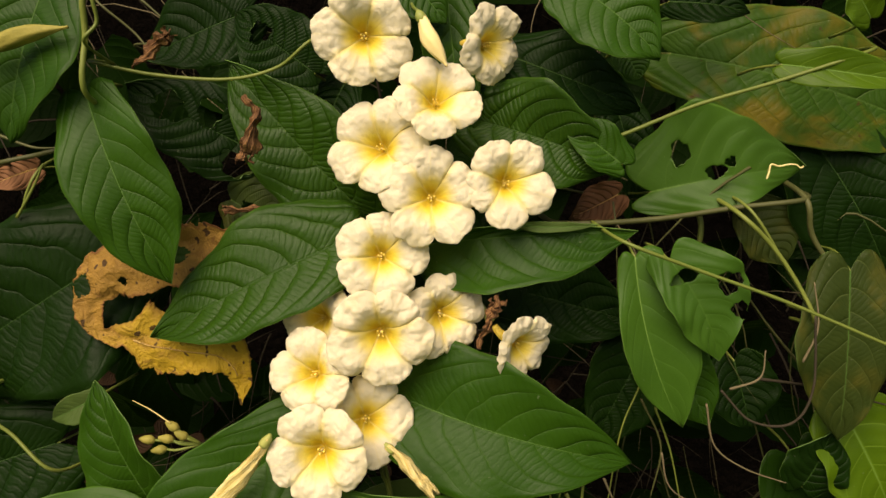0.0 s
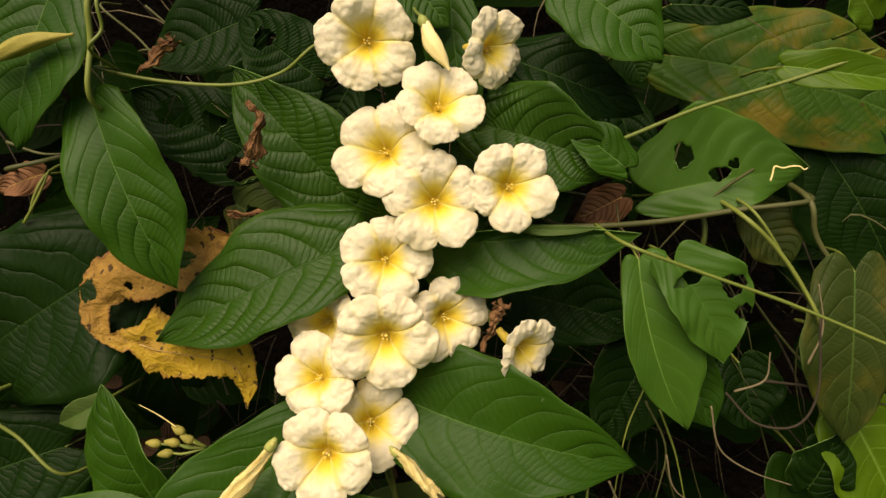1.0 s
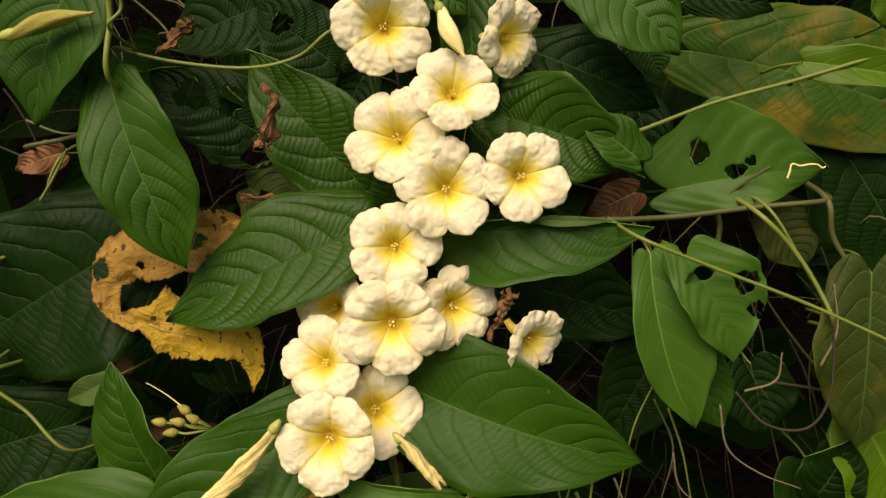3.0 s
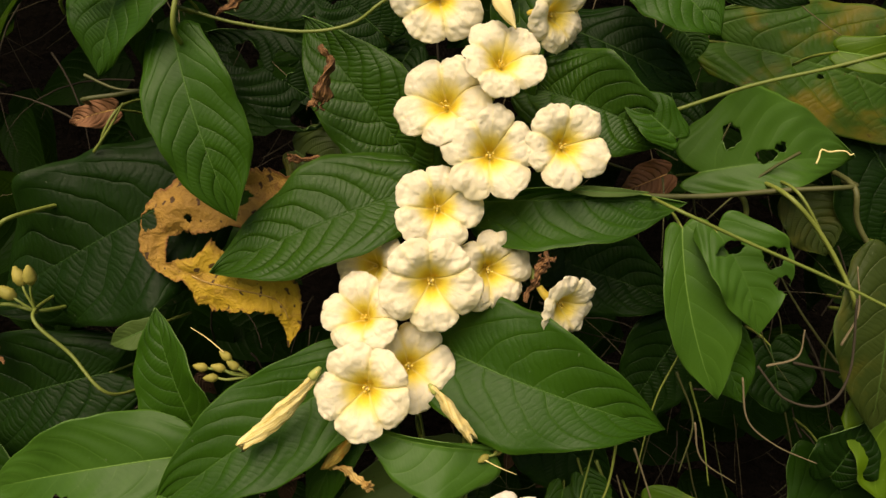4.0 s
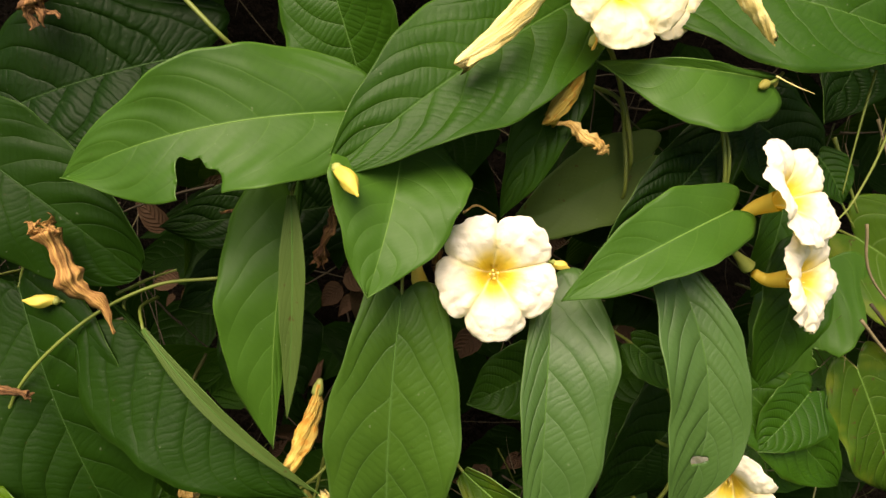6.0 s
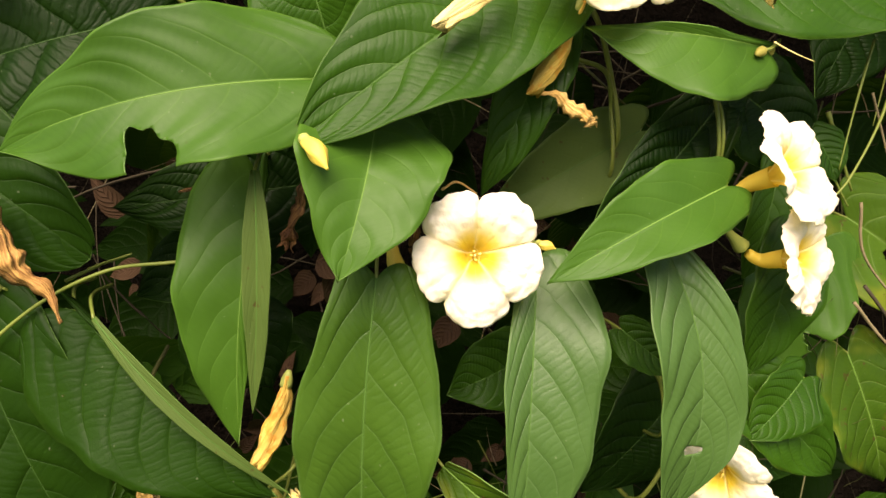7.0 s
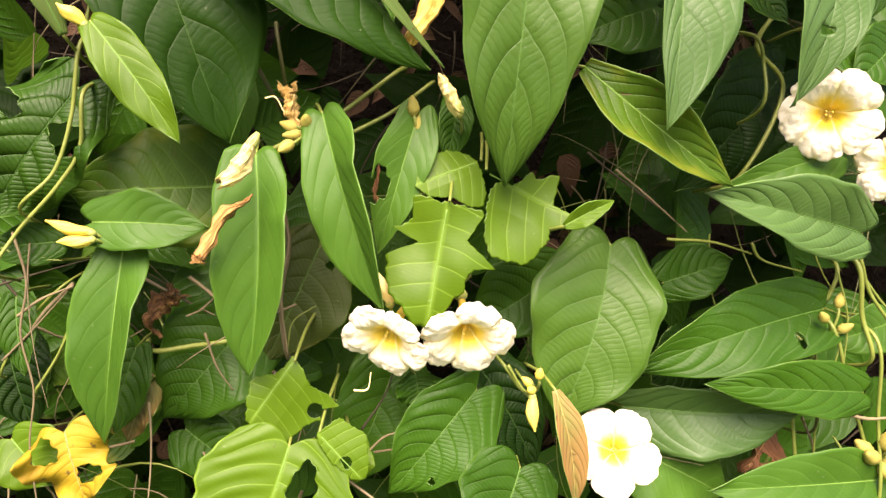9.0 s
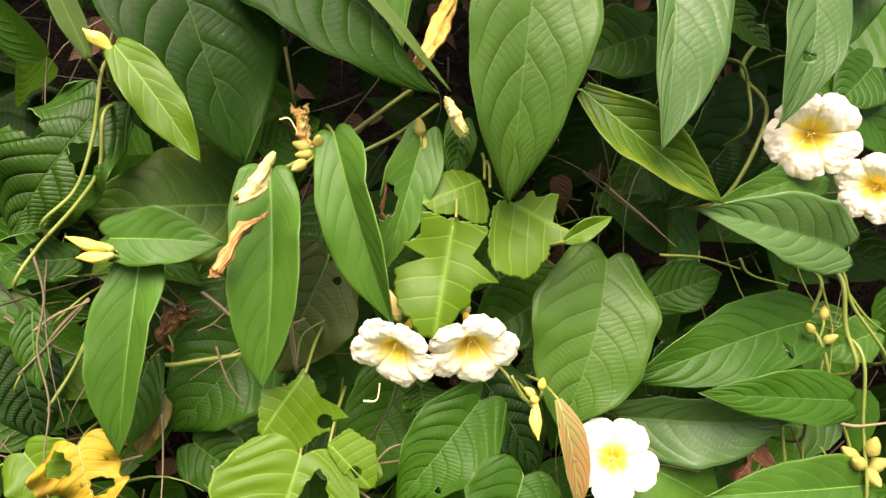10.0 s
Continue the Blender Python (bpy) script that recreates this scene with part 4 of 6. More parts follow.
ragged_leaf([(-0.158, 0.500, 1.120), (-0.186, 0.498, 1.113), (-0.218, 0.494, 1.108), (-0.245, 0.490, 1.099), (-0.258, 0.489, 1.080), (-0.251, 0.488, 1.060), (-0.236, 0.489, 1.058), (-0.219, 0.491, 1.055), (-0.196, 0.492, 1.051), (-0.170, 0.492, 1.046), (-0.159, 0.491, 1.031), (-0.160, 0.491, 1.010)], [0.0185, 0.0389, 0.0415, 0.0341, 0.0215, 0.0104, 0.0163, 0.0415, 0.0363, 0.0311, 0.0163, 0.0015], YELLOW, "dead leaf eaten to a ragged brown and yellow band", seed=15, holes=[(0.130, 0.05, 0.0063), (0.330, -0.40, 0.0063), (0.240, 0.50, 0.0030)])
tagged(leaf(None, (0.095, 0.550, 1.147), (0.062, 0.545, 1.131), 0.026, BROWN, fold=18, wave=2, seed=16), "brown dead leaf caught under a stem", "dead leaf")
tagged(leaf(None, (-0.310, 0.530, 1.165), (-0.343, 0.525, 1.153), 0.022, BROWN, fold=14, wave=2, seed=17), "dry brown leaf in the shade", "dead leaf")

# shaded leaves at the top
leaf(upper, (-0.254, 0.475, 1.280), (-0.286, 0.468, 1.185), 0.070, GREEN, fold=12, bend=0.05, roll=8, shape='hang', seed=18)
leaf(upper, (-0.154, 0.515, 1.180), (-0.231, 0.510, 1.221), 0.055, DEEP_SHADE, fold=10, holes=((0.63, 0.00, 0.126, 0.109), (0.35, -0.11, 0.093, 0.110), (0.02, 0.15, 0.128, 0.094),), label="leaf with large insect holes, coloured as in shade", seed=19)
leaf(upper, (-0.156, 0.535, 1.269), (-0.229, 0.530, 1.238), 0.053, DEEP_SHADE, fold=12, seed=20)
leaf(upper, (-0.112, 0.530, 1.229), (-0.163, 0.525, 1.269), 0.052, DEEP_SHADE, fold=10, holes=((0.65, 0.02, 0.097, 0.120),), label="leaf with one round hole, coloured as in shade", seed=21)
leaf(upper, (0.018, 0.520, 1.238), (0.102, 0.515, 1.207), 0.045, DEEP_SHADE, fold=12, roll=-8, seed=22)
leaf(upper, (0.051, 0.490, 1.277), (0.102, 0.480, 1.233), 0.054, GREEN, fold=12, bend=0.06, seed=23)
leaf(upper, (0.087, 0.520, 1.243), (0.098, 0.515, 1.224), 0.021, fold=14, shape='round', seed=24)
leaf(upper, (0.118, 0.530, 1.272), (0.168, 0.525, 1.266), 0.027, DEEP_SHADE, fold=14, seed=25)
leaf(upper, (-0.169, 0.520, 1.145), (-0.130, 0.515, 1.128), 0.042, OLIVE, fold=10, holes=((0.40, 0.01, 0.230, 0.080),), seed=26)
leaf(upper, (0.085, 0.492, 1.172), (0.048, 0.500, 1.200), 0.026, GREEN, fold=18, seed=27)
leaf(upper, (-0.046, 0.500, 1.283), (-0.022, 0.495, 1.256), 0.031, fold=14, seed=28)
leaf(upper, (-0.095, 0.545, 1.222), (-0.110, 0.540, 1.184), 0.035, DEEP_SHADE, fold=14, seed=29)

# large leaves and stems of the mottled vine
leaf(broad, (0.132, 0.575, 1.244), (0.305, 0.560, 1.195), 0.087, MOTTLED, fold=8, bend=0.04, halves=(0.95, 1.0), shape='round', label="large yellowing leaf with brown blotches and pinholes", holes=((0.37, -0.03, 0.014, 0.012), (0.26, -0.04, 0.008, 0.006),), seed=30)
leaf(broad, (0.179, 0.500, 1.231), (0.254, 0.490, 1.219), 0.023, LIME, fold=22, bend=0.05, seed=31)
mined_leaf = leaf(broad, (0.116, 0.540, 1.150), (0.214, 0.530, 1.169), 0.066, FRESH, fold=10, bend=0.05, label="smooth leaf with two insect holes and a pale trail", halves=(0.66, 1.32), holes=((0.21, 0.22, 0.059, 0.084), (0.42, 0.06, 0.070, 0.045), (0.52, 0.11, 0.038, 0.035),), seed=32)
tube("leaf_mine", [(0.179, 0.508, 1.162), (0.180, 0.508, 1.166), (0.181, 0.508, 1.171), (0.186, 0.508, 1.170), (0.191, 0.508, 1.171), (0.196, 0.508, 1.171), (0.199, 0.508, 1.169), (0.201, 0.508, 1.170)], 0.0006, 0.0004, BUD, mined_leaf, "pale winding trail of a leaf miner")
leaf(broad, (0.096, 0.575, 1.207), (0.116, 0.570, 1.134), 0.039, DEEP_SHADE, fold=12, seed=33)
leaf(broad, (0.229, 0.560, 1.184), (0.296, 0.555, 1.073), 0.075, DEEP_SHADE, fold=10, roll=8, seed=34)
leaf(broad, (0.112, 0.470, 1.116), (0.143, 0.462, 1.057), 0.047, FRESH, shape='heart', fold=10, bend=0.06, label="bitten green leaf with torn holes", sway=0.1, halves=(0.75, 1.25), holes=((0.17, 0.04, 0.059, 0.128), (0.38, 0.36, 0.098, 0.108), (0.64, 0.34, 0.079, 0.069), (0.81, 0.45, 0.059, 0.128), (0.98, 0.39, 0.147, 0.167),), seed=35)
leaf(broad, (0.094, 0.482, 1.116), (0.127, 0.476, 1.009), 0.043, FRESH, shape='hang', fold=16, bend=0.05, sway=-0.12, halves=(0.8, 1.2), seed=36)
leaf(broad, (0.237, 0.510, 1.103), (0.242, 0.505, 0.986), 0.061, OLIVE, fold=8, bend=0.04, seed=37)
leaf(broad, (0.257, 0.535, 0.995), (0.297, 0.530, 0.919), 0.072, LIME, fold=10, seed=38)
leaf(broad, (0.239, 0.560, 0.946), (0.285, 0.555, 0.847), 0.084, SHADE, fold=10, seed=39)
leaf(broad, (-0.000, 0.555, 1.082), (0.116, 0.550, 1.053), 0.066, DEEP_SHADE, fold=10, seed=40)
leaf(broad, (0.127, 0.560, 1.039), (0.086, 0.555, 0.957), 0.059, DEEP_SHADE, fold=12, seed=41)
leaf(broad, (0.180, 0.540, 1.030), (0.194, 0.535, 0.981), 0.048, DEEP_SHADE, fold=12, seed=42)
leaf(broad, (0.191, 0.560, 1.136), (0.216, 0.555, 1.097), 0.044, OLIVE, fold=12, seed=43)
leaf(broad, (0.231, 0.530, 0.941), (0.244, 0.525, 0.987), 0.044, DEEP_SHADE, fold=12, seed=44)
leaf(broad, (0.227, 0.500, 1.258), (0.207, 0.490, 1.279), 0.026, LIME, fold=12, seed=45)
leaf(broad, (0.110, 0.540, 0.885), (0.227, 0.530, 0.799), 0.084, YGREEN, fold=20, bend=0.05, roll=4, holes=((0.24, -0.02, 0.034, 0.034), (0.34, 0.03, 0.034, 0.049), (0.82, 0.03, 0.052, 0.075),), label="yellow-green leaf riddled with insect holes", seed=46)
leaf(broad, (0.087, 0.530, 0.871), (0.041, 0.522, 0.789), 0.072, FRESH, fold=10, bend=0.03, holes=((0.88, 0.04, 0.075, 0.090), (0.52, 0.14, 0.034, 0.034), (0.60, 0.30, 0.052, 0.090),), label="leaf with round insect holes", seed=47)
leaf(broad, (0.121, 0.535, 0.797), (0.163, 0.530, 0.707), 0.066, YGREEN, fold=12, bend=0.04, seed=48)
leaf(broad, (0.008, 0.530, 0.966), (0.078, 0.525, 0.916), 0.059, DEEP_SHADE, fold=12, seed=49)
leaf(broad, (0.052, 0.500, 0.935), (0.068, 0.495, 0.909), 0.024, fold=14, seed=50)
leaf(broad, (-0.040, 0.520, 0.931), (-0.130, 0.510, 0.879), 0.046, PALE, fold=12, seed=51)
leaf(broad, (-0.037, 0.535, 0.898), (-0.089, 0.530, 0.882), 0.044, DEEP_SHADE, fold=12, seed=52)
leaf(broad, (0.122, 0.500, 1.054), (0.150, 0.495, 1.002), 0.039, GREEN, fold=14, seed=53)
leaf(broad, (0.003, 0.560, 1.109), (0.074, 0.555, 1.067), 0.074, DEEP_SHADE, fold=10, seed=54)

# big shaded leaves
leaf(shade, (-0.247, 0.515, 1.109), (-0.396, 0.505, 1.014), 0.120, DEEP_SHADE, fold=8, bend=0.05, wave=1.0, label="big quilted leaf with a sunken midrib, coloured as in shade", seed=55)
leaf(shade, (-0.300, 0.505, 0.972), (-0.442, 0.495, 0.916), 0.089, DEEP_SHADE, fold=10, bend=0.05, seed=56)
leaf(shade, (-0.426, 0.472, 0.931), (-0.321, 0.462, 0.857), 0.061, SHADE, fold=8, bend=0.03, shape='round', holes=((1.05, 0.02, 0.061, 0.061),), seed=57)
leaf(shade, (-0.205, 0.510, 0.896), (-0.323, 0.500, 0.877), 0.052, DEEP_SHADE, fold=10, bend=0.05, seed=58)
leaf(shade, (-0.249, 0.535, 0.865), (-0.323, 0.530, 0.823), 0.048, DEEP_SHADE, fold=12, seed=59)
leaf(shade, (-0.390, 0.485, 0.843), (-0.328, 0.478, 0.696), 0.081, SHADE, fold=12, bend=0.06, shape='hang', label="big quilted green leaf, coloured as in shade", seed=60)
leaf(shade, (-0.379, 0.510, 0.837), (-0.347, 0.505, 0.761), 0.029, DEEP_SHADE, fold=14, seed=61)
leaf(shade, (-0.430, 0.515, 0.832), (-0.433, 0.510, 0.759), 0.045, DEEP_SHADE, fold=14, seed=62)
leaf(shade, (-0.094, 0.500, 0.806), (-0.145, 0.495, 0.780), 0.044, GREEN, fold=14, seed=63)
leaf(shade, (-0.274, 0.530, 0.819), (-0.244, 0.525, 0.772), 0.062, DEEP_SHADE, fold=12, seed=64)
leaf(shade, (-0.333, 0.515, 0.674), (-0.412, 0.505, 0.663), 0.066, YGREEN, fold=8, bend=0.05, label="yellowing quilted leaf in the shade", seed=65)
leaf(shade, (-0.315, 0.530, 0.595), (-0.359, 0.525, 0.535), 0.062, GREEN, fold=10, seed=66)
leaf(shade, (-0.278, 0.530, 0.643), (-0.303, 0.525, 0.573), 0.056, OLIVE, fold=10, holes=((0.09, 0.14, 0.037, 0.037),), seed=67)
leaf(shade, (-0.347, 0.540, 0.525), (-0.312, 0.535, 0.504), 0.038, GREEN, fold=12, seed=68)
leaf(shade, (-0.127, 0.530, 0.638), (-0.181, 0.525, 0.600), 0.052, GREEN, fold=12, seed=69)
leaf(shade, (-0.069, 0.525, 0.817), (-0.113, 0.520, 0.767), 0.043, DEEP_SHADE, fold=12, seed=70)
leaf(shade, (0.016, 0.530, 0.787), (-0.050, 0.525, 0.702), 0.060, DEEP_SHADE, fold=12, seed=71)
leaf(shade, (-0.057, 0.520, 0.641), (-0.014, 0.515, 0.660), 0.035, GREEN, fold=12, seed=72)
leaf(shade, (-0.273, 0.550, 0.569), (-0.323, 0.545, 0.596), 0.035, GREEN, fold=12, seed=73)
leaf(shade, (-0.222, 0.550, 0.572), (-0.248, 0.545, 0.490), 0.055, GREEN, fold=12, seed=74)
leaf(shade, (-0.374, 0.515, 0.578), (-0.384, 0.510, 0.527), 0.028, GREEN, fold=14, seed=75)

# long hanging leaves
leaf(fall, (-0.188, 0.440, 0.857), (-0.187, 0.448, 0.688), 0.061, PLUSH, fold=10, bend=0.05, roll=4, shape='hang', label="long quilted green leaf hanging in the light", seed=76)
leaf(fall, (-0.110, 0.458, 0.866), (-0.115, 0.417, 0.727), 0.043, SHEEN, fold=14, bend=0.06, roll=0, shape='hang', halves=(0.6, 1.4), sway=-0.03, seed=77)
leaf(fall, (-0.051, 0.440, 0.872), (-0.046, 0.422, 0.745), 0.044, SHEEN, fold=14, bend=0.07, roll=-6, sway=0.2, shape='hang', holes=((0.71, 0.07, 0.018, 0.040),), label="hanging leaf with a small torn hole", seed=78)
leaf(fall, (-0.246, 0.474, 0.897), (-0.252, 0.464, 0.765), 0.062, FRESH, fold=8, bend=0.05, halves=(1.0, 0.2), label="leaf folded along its midrib", seed=79)
leaf(fall, (-0.242, 0.437, 0.903), (-0.242, 0.437, 0.792), 0.012, PALE, fold=14, bend=0.02, shape='long', label="rolled leaf showing its pale spotted underside", seed=80)
leaf(fall, (-0.330, 0.472, 0.830), (-0.232, 0.456, 0.742), 0.059, SHADE, fold=8, bend=0.05, halves=(1.4, 0.12), label="smooth leaf with a rolled pale edge", seed=81)
leaf(fall, (-0.317, 0.458, 0.830), (-0.225, 0.448, 0.745), 0.008, PALE, fold=12, shape='long', bend=0.05, sway=-0.06, seed=82)
leaf(fall, (-0.027, 0.440, 0.906), (-0.113, 0.419, 0.863), 0.038, FRESH, fold=20, bend=0.06, roll=14, label="lit leaf folded along its midrib", seed=83)
leaf(fall, (-0.025, 0.465, 0.941), (-0.086, 0.458, 0.868), 0.041, DEEP_SHADE, fold=14, seed=84)
leaf(fall, (-0.150, 0.460, 0.756), (-0.065, 0.445, 0.701), 0.031, YGREEN, fold=24, bend=0.04, roll=12, curl=0.3, shape='long', label="curled yellow-green leaf", seed=85)
leaf(fall, (0.010, 0.482, 0.804), (0.078, 0.470, 0.744), 0.047, GREEN, fold=14, seed=86)
leaf(fall, (-0.054, 0.482, 0.824), (-0.021, 0.478, 0.801), 0.024, fold=18, holes=((0.55, 0.21, 0.106, 0.091),), seed=87)
leaf(fall, (0.050, 0.475, 0.801), (0.016, 0.465, 0.769), 0.037, GREEN, fold=14, seed=88)
leaf(fall, (0.038, 0.482, 0.880), (0.020, 0.475, 0.801), 0.040, GREEN, fold=14, seed=89)
leaf(fall, (0.041, 0.510, 0.918), (0.027, 0.505, 0.849), 0.029, GREEN, fold=14, seed=90)

# narrow leaves lower down
leaf(low, (-0.390, 0.452, 0.742), (-0.346, 0.445, 0.691), 0.022, LIME, fold=14, bend=0.06, shape='hang', label="smooth bright lime-green leaf", wave=1.0, seed=91)
leaf(low, (-0.402, 0.455, 0.735), (-0.428, 0.450, 0.784), 0.012, PALE, fold=24, shape='long', seed=92)
leaf(low, (-0.315, 0.478, 0.692), (-0.308, 0.468, 0.578), 0.037, FRESH, fold=(6, 66), bend=0.05, roll=-10, shape='hang', halves=(1.25, 1.0), seed=93)
leaf(low, (-0.283, 0.472, 0.716), (-0.243, 0.462, 0.618), 0.034, FRESH, fold=(6, 66), bend=0.06, roll=10, shape='hang', halves=(1.15, 0.95), seed=94)
leaf(low, (-0.392, 0.485, 0.649), (-0.335, 0.478, 0.652), 0.030, FRESH, fold=14, bend=0.06, seed=95)
leaf(low, (-0.378, 0.490, 0.640), (-0.379, 0.484, 0.533), 0.034, FRESH, fold=(6, 66), bend=0.06, roll=-8, shape='hang', halves=(1.2, 0.95), seed=96)
leaf(low, (-0.407, 0.495, 0.716), (-0.446, 0.490, 0.642), 0.054, QUILT, fold=10, wave=2.0, label="crumpled quilted leaf", holes=((0.30, -0.26, 0.076, 0.104), (0.29, 0.14, 0.104, 0.118),), seed=97)
leaf(low, (-0.417, 0.510, 0.635), (-0.450, 0.505, 0.629), 0.022, fold=12, seed=98)
leaf(low, (-0.232, 0.485, 0.724), (-0.247, 0.478, 0.646), 0.028, FRESH, fold=18, holes=((0.56, -0.13, 0.128, 0.068),), seed=99)
leaf(low, (-0.210, 0.490, 0.734), (-0.214, 0.485, 0.699), 0.019, fold=18, seed=100)
leaf(low, (-0.433, 0.505, 0.604), (-0.424, 0.500, 0.564), 0.019, fold=14, seed=101)
leaf(low, (-0.446, 0.530, 0.576), (-0.427, 0.525, 0.527), 0.038, DEEP_SHADE, fold=14, seed=102)
tagged(leaf(None, (-0.403, 0.500, 0.534), (-0.388, 0.495, 0.497), 0.047, GOLD, fold=6, wave=3, holes=((0.59, 0.16, 0.121, 0.166), (0.16, -0.26, 0.179, 0.134), (0.40, 0.61, 0.229, 0.183),), seed=103), "yellow dying leaf with a torn hole", "dead leaf")
tagged(leaf(None, (-0.369, 0.525, 0.554), (-0.376, 0.520, 0.523), 0.021, RUSSET, fold=20, wave=2, seed=104), "small dying orange-brown leaf", "dead leaf")
tagged(leaf(None, (0.029, 0.515, 0.548), (0.010, 0.508, 0.521), 0.024, BROWN, fold=24, wave=3, curl=0.5, holes=((0.55, 0.12, 0.10, 0.08),), seed=205), "curled pale brown dead leaf under green leaves", "dead leaf")
leaf(low, (-0.434, 0.515, 0.524), (-0.411, 0.510, 0.501), 0.037, LIME, fold=12, seed=105)

# ragged bright leaves
lobed_leaf(bright, (-0.215, 0.458, 0.678), (-0.217, 0.458, 0.656), [((-0.221, 0.458, 0.611), 0.92), ((-0.203, 0.458, 0.631), 0.72), ((-0.188, 0.458, 0.645), 0.5), ((-0.195, 0.458, 0.673), 0.95), ((-0.214, 0.458, 0.678), 0.9), ((-0.233, 0.458, 0.680), 0.72), ((-0.242, 0.458, 0.663), 0.42), ((-0.245, 0.458, 0.648), 0.95), ((-0.241, 0.458, 0.628), 1.0)], LIME, "bright ragged leaf with bitten edges", seed=106)
lobed_leaf(bright, (-0.195, 0.468, 0.697), (-0.171, 0.468, 0.673), [((-0.136, 0.468, 0.675), 0.62), ((-0.150, 0.468, 0.700), 0.85), ((-0.167, 0.468, 0.700), 0.75), ((-0.187, 0.468, 0.692), 0.8), ((-0.187, 0.468, 0.651), 0.95), ((-0.168, 0.468, 0.648), 0.9), ((-0.155, 0.468, 0.663), 0.7)], LIME, "ragged bright green leaf eaten at its edges", seed=107)
lobed_leaf(bright, (-0.197, 0.474, 0.702), (-0.209, 0.474, 0.690), [((-0.231, 0.474, 0.685), 0.9), ((-0.211, 0.474, 0.680), 0.9), ((-0.193, 0.474, 0.678), 0.85), ((-0.199, 0.474, 0.703), 0.9)], LIME, "torn half of an eaten bright leaf", seed=207)
leaf(bright, (-0.153, 0.455, 0.671), (-0.129, 0.450, 0.687), 0.011, LIME, fold=35, shape='long', seed=108)
leaf(bright, (-0.106, 0.500, 0.662), (-0.131, 0.482, 0.558), 0.074, PLUSH, fold=10, bend=0.05, roll=6, shape='hang', label="broad quilted leaf with a cleft base", sway=0.06, seed=109)
leaf(bright, (-0.285, 0.472, 0.541), (-0.300, 0.462, 0.487), 0.084, LIME, fold=8, bend=0.05, wave=0.2, shape='round', holes=((0.27, 0.24, 0.197, 0.125),), label="round lime-green leaf with one large hole", seed=110)
lobed_leaf(bright, (-0.286, 0.476, 0.586), (-0.285, 0.476, 0.564), [((-0.307, 0.476, 0.550), 0.9), ((-0.288, 0.476, 0.540), 0.75), ((-0.269, 0.476, 0.554), 0.7), ((-0.260, 0.476, 0.562), 0.5), ((-0.287, 0.476, 0.588), 0.72), ((-0.307, 0.476, 0.575), 0.95)], LIME, "ragged bright leaf with round holes", holes=[((-0.273, 0.476, 0.559), 0.0042)], seed=111)
lobed_leaf(bright, (-0.270, 0.470, 0.549), (-0.257, 0.470, 0.545), [((-0.245, 0.470, 0.526), 0.8), ((-0.245, 0.470, 0.550), 0.75), ((-0.260, 0.470, 0.558), 0.9), ((-0.271, 0.470, 0.549), 0.8), ((-0.261, 0.470, 0.534), 0.9)], LIME, "small eaten lime-green leaf with a round hole", holes=[((-0.255, 0.470, 0.535), 0.0035)], seed=208)
leaf(bright, (-0.252, 0.490, 0.539), (-0.256, 0.485, 0.512), 0.028, LIME, fold=12, holes=((0.45, -0.03, 0.158, 0.158),), seed=112)
leaf(bright, (-0.182, 0.492, 0.571), (-0.227, 0.485, 0.510), 0.050, GREEN, fold=12, holes=((0.72, 0.16, 0.025, 0.025), (0.34, 0.31, 0.034, 0.021),), seed=113)
leaf(bright, (-0.179, 0.500, 0.583), (-0.140, 0.495, 0.525), 0.042, DEEP_SHADE, fold=12, seed=114)
leaf(bright, (-0.155, 0.478, 0.531), (-0.175, 0.470, 0.483), 0.057, GREEN, fold=12, seed=115)
leaf(bright, (-0.217, 0.500, 0.576), (-0.213, 0.495, 0.559), 0.026, GREEN, fold=12, wave=2, shape='round', seed=116)
tagged(leaf(None, (-0.149, 0.452, 0.584), (-0.131, 0.450, 0.521), 0.015, RUSSET, fold=36, shape='long', seed=117), "narrow folded leaf turning red-brown", "dead leaf")

# folded leaves on upright stems
leaf(fringe, (0.034, 0.488, 0.635), (-0.088, 0.478, 0.592), 0.049, GREEN, fold=12, bend=0.05, roll=6, holes=((0.21, 0.10, 0.022, 0.044),), seed=118)
leaf(fringe, (0.030, 0.460, 0.684), (-0.075, 0.452, 0.697), 0.038, SHEEN, halves=(1.0, 1.0), fold=(38, 2), bend=0.06, roll=0, seed=119)
leaf(fringe, (0.021, 0.478, 0.730), (-0.055, 0.472, 0.700), 0.028, FRESH, halves=(0.7, 1.1), fold=16, bend=0.05, seed=120)
leaf(fringe, (0.059, 0.475, 0.587), (-0.052, 0.468, 0.588), 0.032, GREEN, fold=14, bend=0.05, seed=121)
leaf(fringe, (-0.077, 0.515, 0.560), (0.026, 0.484, 0.570), 0.043, SHEEN, fold=(2, 42), bend=0.05, roll=0, halves=(1.25, 0.7), seed=122)
leaf(fringe, (0.083, 0.478, 0.531), (-0.040, 0.470, 0.524), 0.040, FRESH, fold=14, bend=0.05, seed=123)
leaf(fringe, (0.089, 0.490, 0.631), (0.048, 0.485, 0.617), 0.029, FRESH, fold=12, shape='round', seed=124)
leaf(fringe, (-0.066, 0.510, 0.532), (-0.002, 0.505, 0.506), 0.062, FRESH, fold=12, seed=125)
leaf(fringe, (-0.020, 0.530, 0.604), (-0.056, 0.525, 0.573), 0.045, DEEP_SHADE, fold=12, seed=126)

